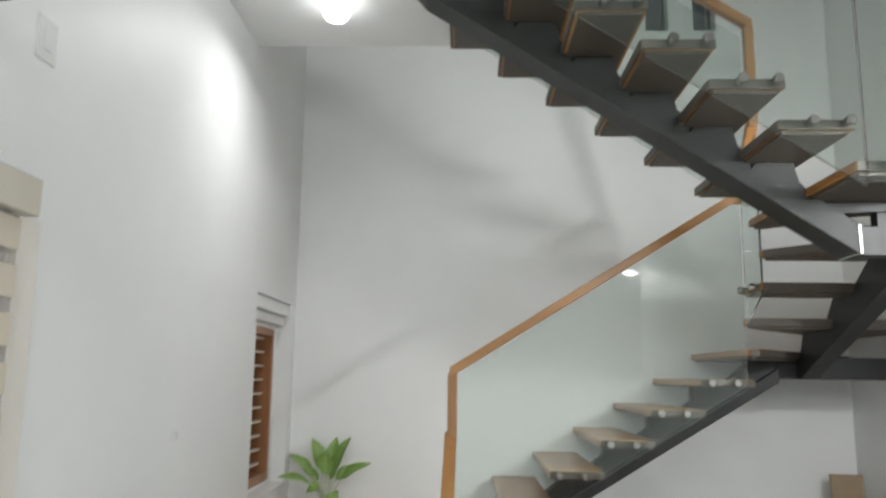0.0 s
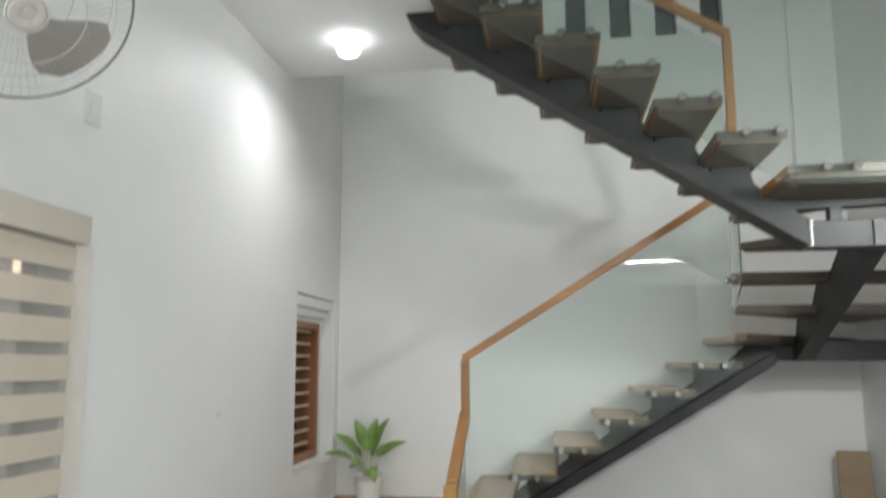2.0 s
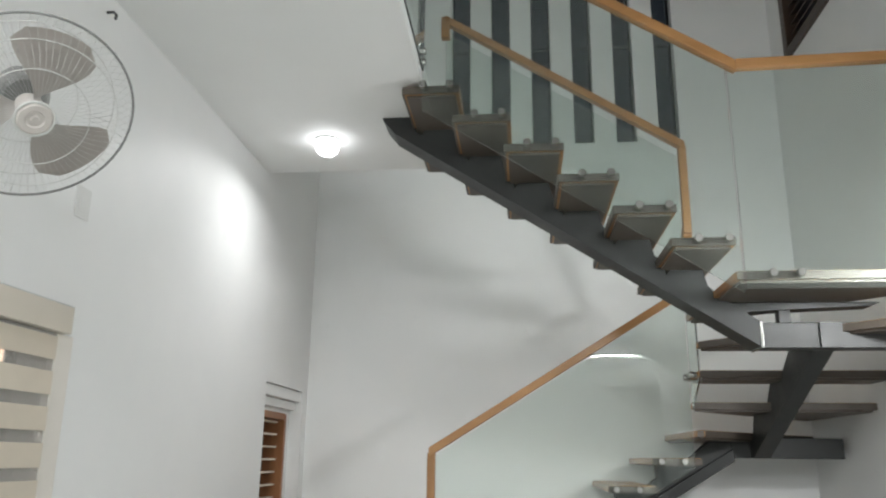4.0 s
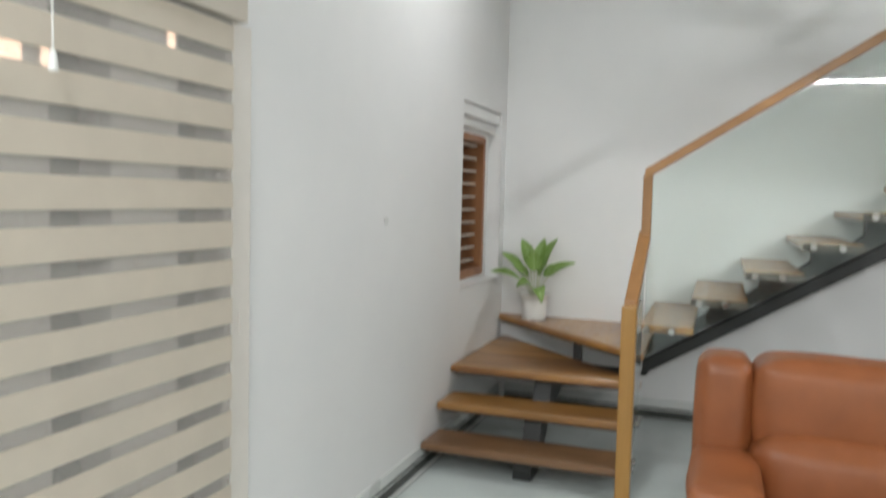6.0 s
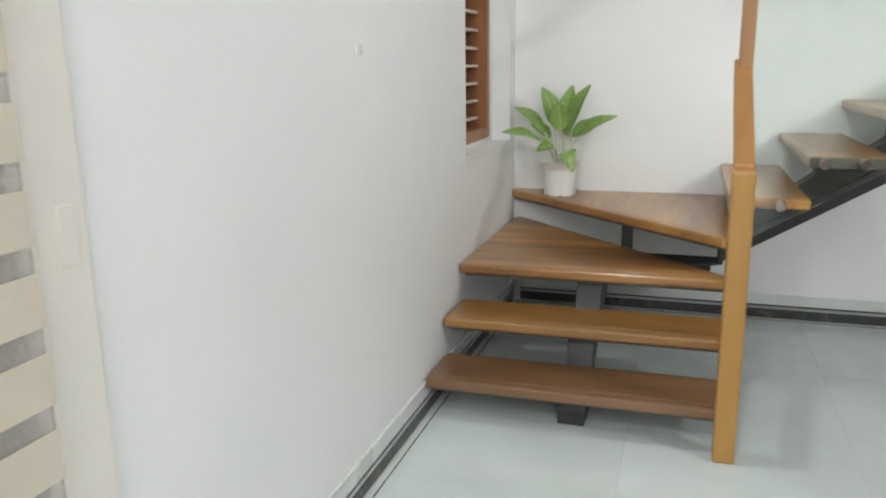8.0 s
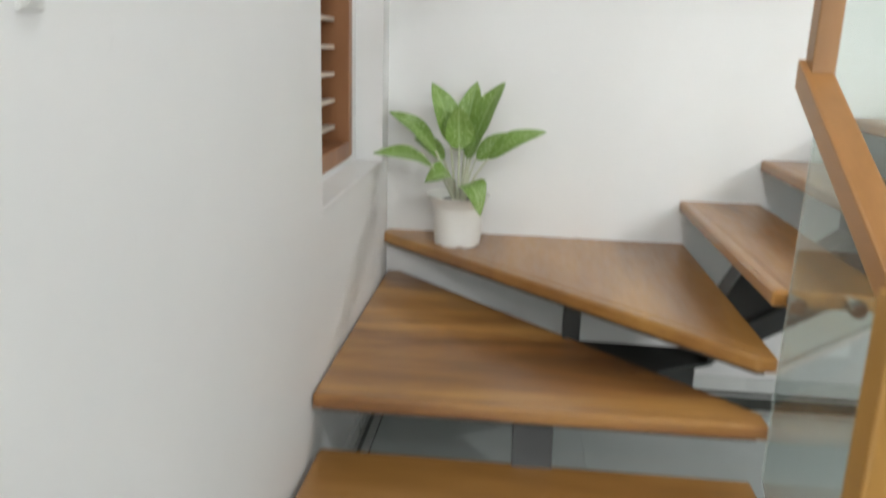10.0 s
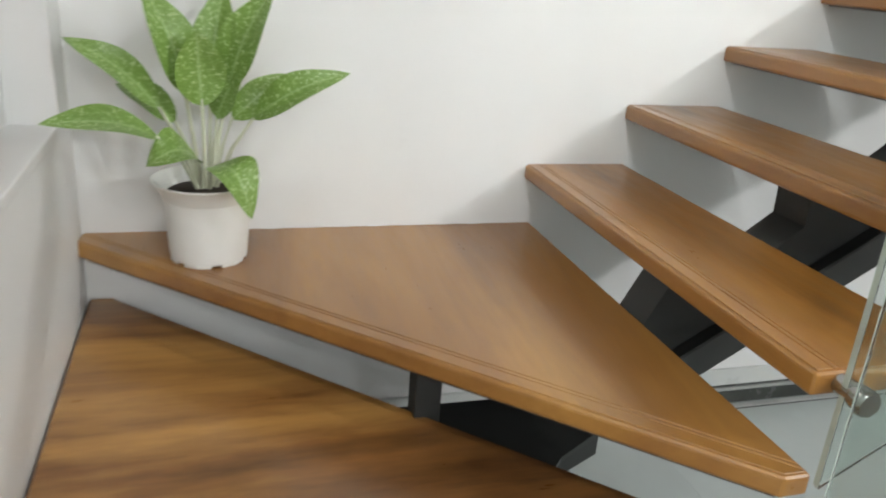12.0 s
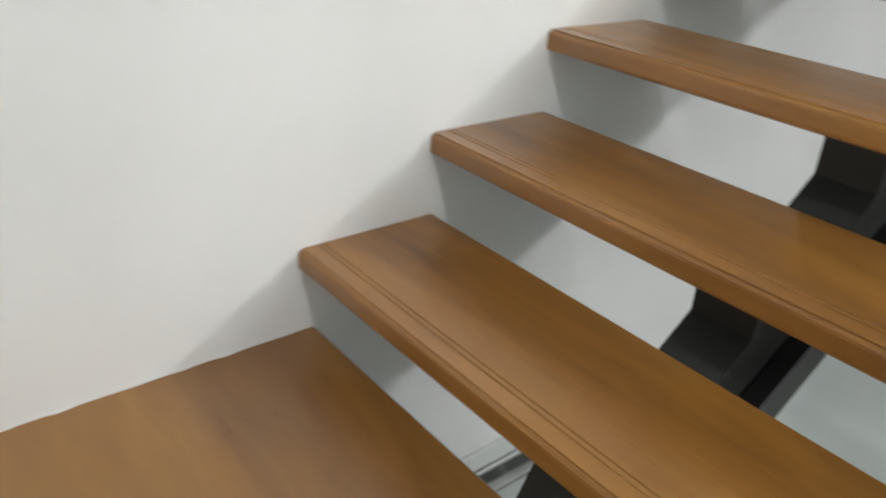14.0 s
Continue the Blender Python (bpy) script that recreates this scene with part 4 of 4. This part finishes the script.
def pot_plant():
    cx, cy, z = 0.297, -0.175, 4 * R
    plant = thing("potted_plant", (cx, cy, z), "leafy green variegated plant in a white plastic pot on a step", "plant")
    H = 0.185
    bm = bmesh.new()
    prof = [(0.080, 0.004), (0.086, 0.010), (0.090, 0.060), (0.094, 0.145), (0.097, 0.148), (0.099, 0.160), (0.112, 0.178), (0.120, H), (0.118, H + 0.003), (0.110, 0.181), (0.096, 0.162), (0.088, 0.148)]
    lathe(bm, prof, (cx, cy, z), 40)
    part("pot", bm, M_POT, plant, "white plastic flower pot", smooth=True)
    for k in range(6):
        a = k * math.pi / 3 + 0.2
        bm = bmesh.new()
        pts = [(cx + r * math.cos(a + s), cy + r * math.sin(a + s), z) for r, s in ((0.070, -0.38), (0.084, -0.38), (0.086, 0.0), (0.084, 0.38), (0.070, 0.38))]
        extrude(bm, pts, (0, 0, 0.010), 0.001, 1)
        part("foot", bm, M_POT, plant)
    part("soil", lathe(bmesh.new(), [(0.086, 0.150), (0.086, 0.158), (0.05, 0.166), (0.01, 0.168)], (cx, cy, z), 24), M_SOIL, plant)
    crown = Vector((cx, cy, z + 0.165))
    spec = [((0.185, -0.16, 1.270), 0.048, 0.10), ((0.345, -0.10, 1.275), 0.044, 0.06), ((0.448, -0.14, 1.278), 0.048, 0.08), ((0.025, -0.150, 1.160), 0.036, 0.12),
            ((0.018, -0.425, 1.040), 0.033, 0.10), ((0.604, -0.227, 1.116), 0.036, 0.12), ((0.475, -0.125, 1.095), 0.032, 0.14), ((0.290, -0.22, 1.195), 0.048, -0.05),
            ((0.182, -0.290, 0.925), 0.050, 0.30), ((0.388, -0.330, 0.822), 0.044, 0.42), ((0.378, -0.16, 1.100), 0.036, 0.10), ((0.115, -0.10, 1.060), 0.034, 0.12)]
    for i, (tip, w, arch) in enumerate(spec):
        tip = Vector(tip)
        d = tip - crown
        start = crown + d * 0.33 + Vector((0, 0, 0.07)) if tip.z > 1.0 else crown + d * 0.12 + Vector((0, -0.035, 0.065))
        base = crown + Vector((d.x, d.y, 0)).normalized() * 0.012
        stalk = part("stalk", tube(bmesh.new(), [base - Vector((0, 0, 0.02)), base.lerp(start, 0.5) + Vector((0, 0, 0.012)), start, start.lerp(tip, 0.1)], [0.0055, 0.0045, 0.0035, 0.002], 7), M_STALK, plant, smooth=True)
        bm = bmesh.new()
        bm.loops.layers.uv.new("leaf")
        leaf(bm, start, tip, w * 1.15, arch, (0.35, -0.2, -0.45, 0.25, 0.15, -0.1, 0.3, 0.1)[i % 8])
        me = bpy.data.meshes.new("leaf")
        bm.to_mesh(me)
        bm.free()
        me.materials.append(M_LEAF)
        ob = new("leaf", me)
        ob.parent = plant
        ob.matrix_parent_inverse = plant.matrix_basis.inverted()


pot_plant()


# ---- sofa ----
def cushion(a, b, bevel, puff=0.03, cuts=15):
    """A stuffed leather block: rounded edges and bulging faces."""
    bm = bmesh.new()
    lo = Vector([min(p, q) for p, q in zip(a, b)])
    hi = Vector([max(p, q) for p, q in zip(a, b)])
    bmesh.ops.create_cube(bm, size=2)
    bmesh.ops.subdivide_edges(bm, edges=bm.edges[:], cuts=cuts, use_grid_fill=True)
    half, mid = (hi - lo) / 2, (hi + lo) / 2
    for v in bm.verts:
        p = Vector(v.co)
        q = Vector([c * h for c, h in zip(p, half)])
        core = Vector([max(-h + bevel, min(h - bevel, c)) for c, h in zip(q, half)])
        out = q - core
        if out.length > 1e-6:
            q = core + out.normalized() * bevel
        bulge = (1 - p.x ** 2) * (1 - p.y ** 2) if abs(p.z) > 0.99 else (1 - p.x ** 2) * (1 - p.z ** 2) if abs(p.y) > 0.99 else (1 - p.y ** 2) * (1 - p.z ** 2)
        n = Vector([round(c) if abs(c) > 0.99 else 0 for c in p])
        if n.length > 0:
            q += n.normalized() * puff * bulge
        q += Vector((noise.noise(q * 5 + mid), noise.noise(q * 5 + mid + Vector((7, 1, 3))), noise.noise(q * 5 + mid + Vector((2, 8, 5))))) * 0.006
        v.co = q + mid
    return bm


def sofa():
    x0, xs, xm, x1 = 1.490, 1.690, 2.230, 2.785
    yb = -2.50
    s = thing("leather_sofa", (2.2, -2.9, 0), "orange-tan leather sofa with black lacquered arm fronts", "sofa")

    def pad(name, a, b, r, puff, label=""):
        return part(name, cushion(a, b, r, puff), M_LEATHER, s, label, smooth=True)
    pad("base", (xs - 0.03, -3.20, 0.06), (x1, yb - 0.06, 0.30), 0.03, 0.0)
    for a, b in ((xs, xm), (xm, x1)):
        pad("seat_cushion", (a + 0.006, -3.27, 0.27), (b - 0.003, -2.74, 0.475), 0.06, 0.025)
        pad("lumbar_cushion", (a + 0.006, -2.86, 0.43), (b - 0.003, -2.56, 0.73), 0.07, 0.025)
        pad("back_cushion", (a + 0.003, -2.78, 0.655), (b - 0.003, yb - 0.02, 0.995), 0.055, 0.022)
    pad("back_shell", (x0 + 0.03, -2.60, 0.08), (x1 - 0.02, yb, 0.93), 0.04, 0.0)
    pad("wing", (x0, -2.76, 0.44), (xs - 0.003, yb - 0.01, 0.985), 0.05, 0.012, "upright side wing of the back")
    pad("arm_pad", (x0 - 0.004, -3.225, 0.585), (xs + 0.022, -2.70, 0.655), 0.032, 0.010, "padded leather armrest")
    pad("arm_flap", (x0 - 0.006, -3.222, 0.47), (x0 + 0.022, -2.70, 0.63), 0.013, 0.003)
    pad("arm_flap", (xs - 0.008, -3.222, 0.47), (xs + 0.022, -2.70, 0.63), 0.013, 0.003)
    pad("arm_panel", (x0 + 0.012, -3.14, 0.05), (xs + 0.004, -2.62, 0.60), 0.03, 0.0)
    pad("arm_strip", (1.575, -3.19, 0.06), (1.612, -3.05, 0.60), 0.014, 0.004)
    for xo in (1.541, 1.648):
        path = [(-3.185, 0.602), (-3.222, 0.578), (-3.240, 0.50), (-3.237, 0.38), (-3.217, 0.22), (-3.190, 0.08), (-3.18, 0.0)]
        outline = [(xo - 0.031, y, z) for y, z in path] + [(xo - 0.031, y + 0.075, z) for y, z in reversed(path)]
        part("arm_front", extrude(bmesh.new(), outline, (0.062, 0, 0), 0.024, 4), M_BLACK, s, "glossy black curved arm front")
    for x in (x0 + 0.1, x1 - 0.1):
        part("leg", lathe(bmesh.new(), [(0.025, 0.0), (0.032, 0.09)], (x, yb - 0.12, 0.0), 16), M_BLACK, s)
    part("leg", lathe(bmesh.new(), [(0.025, 0.0), (0.032, 0.07)], (x1 - 0.1, -3.10, 0.0), 16), M_BLACK, s)
    s.location += Vector((0.01, 0.05, 0.0))
    return s


sofa()

# low settee under the landing, and the board leaning in the corner
st = thing("low_settee", (3.45, -2.0, 0), "low tan upholstered settee with a brown wooden top rail", "sofa")
part("settee_back", cushion((2.93, -2.10, 0.08), (3.88, -1.98, 0.80), 0.03, 0.01), M_LEATHER, st, smooth=True)
part("settee_seat", cushion((2.93, -2.62, 0.08), (3.88, -2.11, 0.42), 0.05, 0.02), M_LEATHER, st, smooth=True)
part("top_rail", block((2.92, -2.115, 0.805), (3.89, -1.965, 0.842), 0.008), M_TREAD_LOW, st, "brown wooden top rail")
for x in (2.98, 3.83):
    for y in (-2.55, -2.04):
        part("leg", block((x - 0.025, y - 0.025, 0.0), (x + 0.025, y + 0.025, 0.10), 0.004), M_BOARD, st)
board = thing("leaning_board", (3.78, -0.12, 0), "brown wooden board leaning upright in the corner", "board")
part("board", extrude(bmesh.new(), [(3.66, -0.22, 0.0), (3.885, -0.22, 0.0), (3.885, -0.145, 1.075), (3.67, -0.145, 1.078)], (0, 0.018, 0.0), 0.002, 1), M_BOARD, board)
part("edge_band", extrude(bmesh.new(), [(3.67, -0.146, 1.0785), (3.885, -0.146, 1.0755), (3.885, -0.126, 1.0755), (3.67, -0.126, 1.0785)], (0, 0, 0.003)), M_TREAD_X, board)

# ---- floor tiles ----
floor = thing("floor", (0, 0, 0), "pale green-grey glossy floor tiles", "floor", kind="structure")
part("grout_bed", block((-0.30, REAR - 0.25, -0.12), (RIGHT + 0.25, 0.25, -0.0045)), M_GROUT, floor)
SX, SY = 0.80, 0.80
mesh_tile = {}
ix = 0
x = 0.0
while x < RIGHT - 0.01:
    y = 0.0
    w = min(SX, RIGHT - x)
    while y > REAR + 0.01:
        d = min(SY, y - REAR)
        key = (round(w, 3), round(d, 3))
        if key not in mesh_tile:
            mesh_tile[key] = finish("tile", block((0.0002, -d + 0.0002, -0.0046), (w - 0.0002, -0.0002, 0.0), 0.0003, 1), M_TILE)
        ob = new("tile", mesh_tile[key])
        ob.parent = floor
        ob.location = (x, y, 0)
        y -= SY
    x += SX
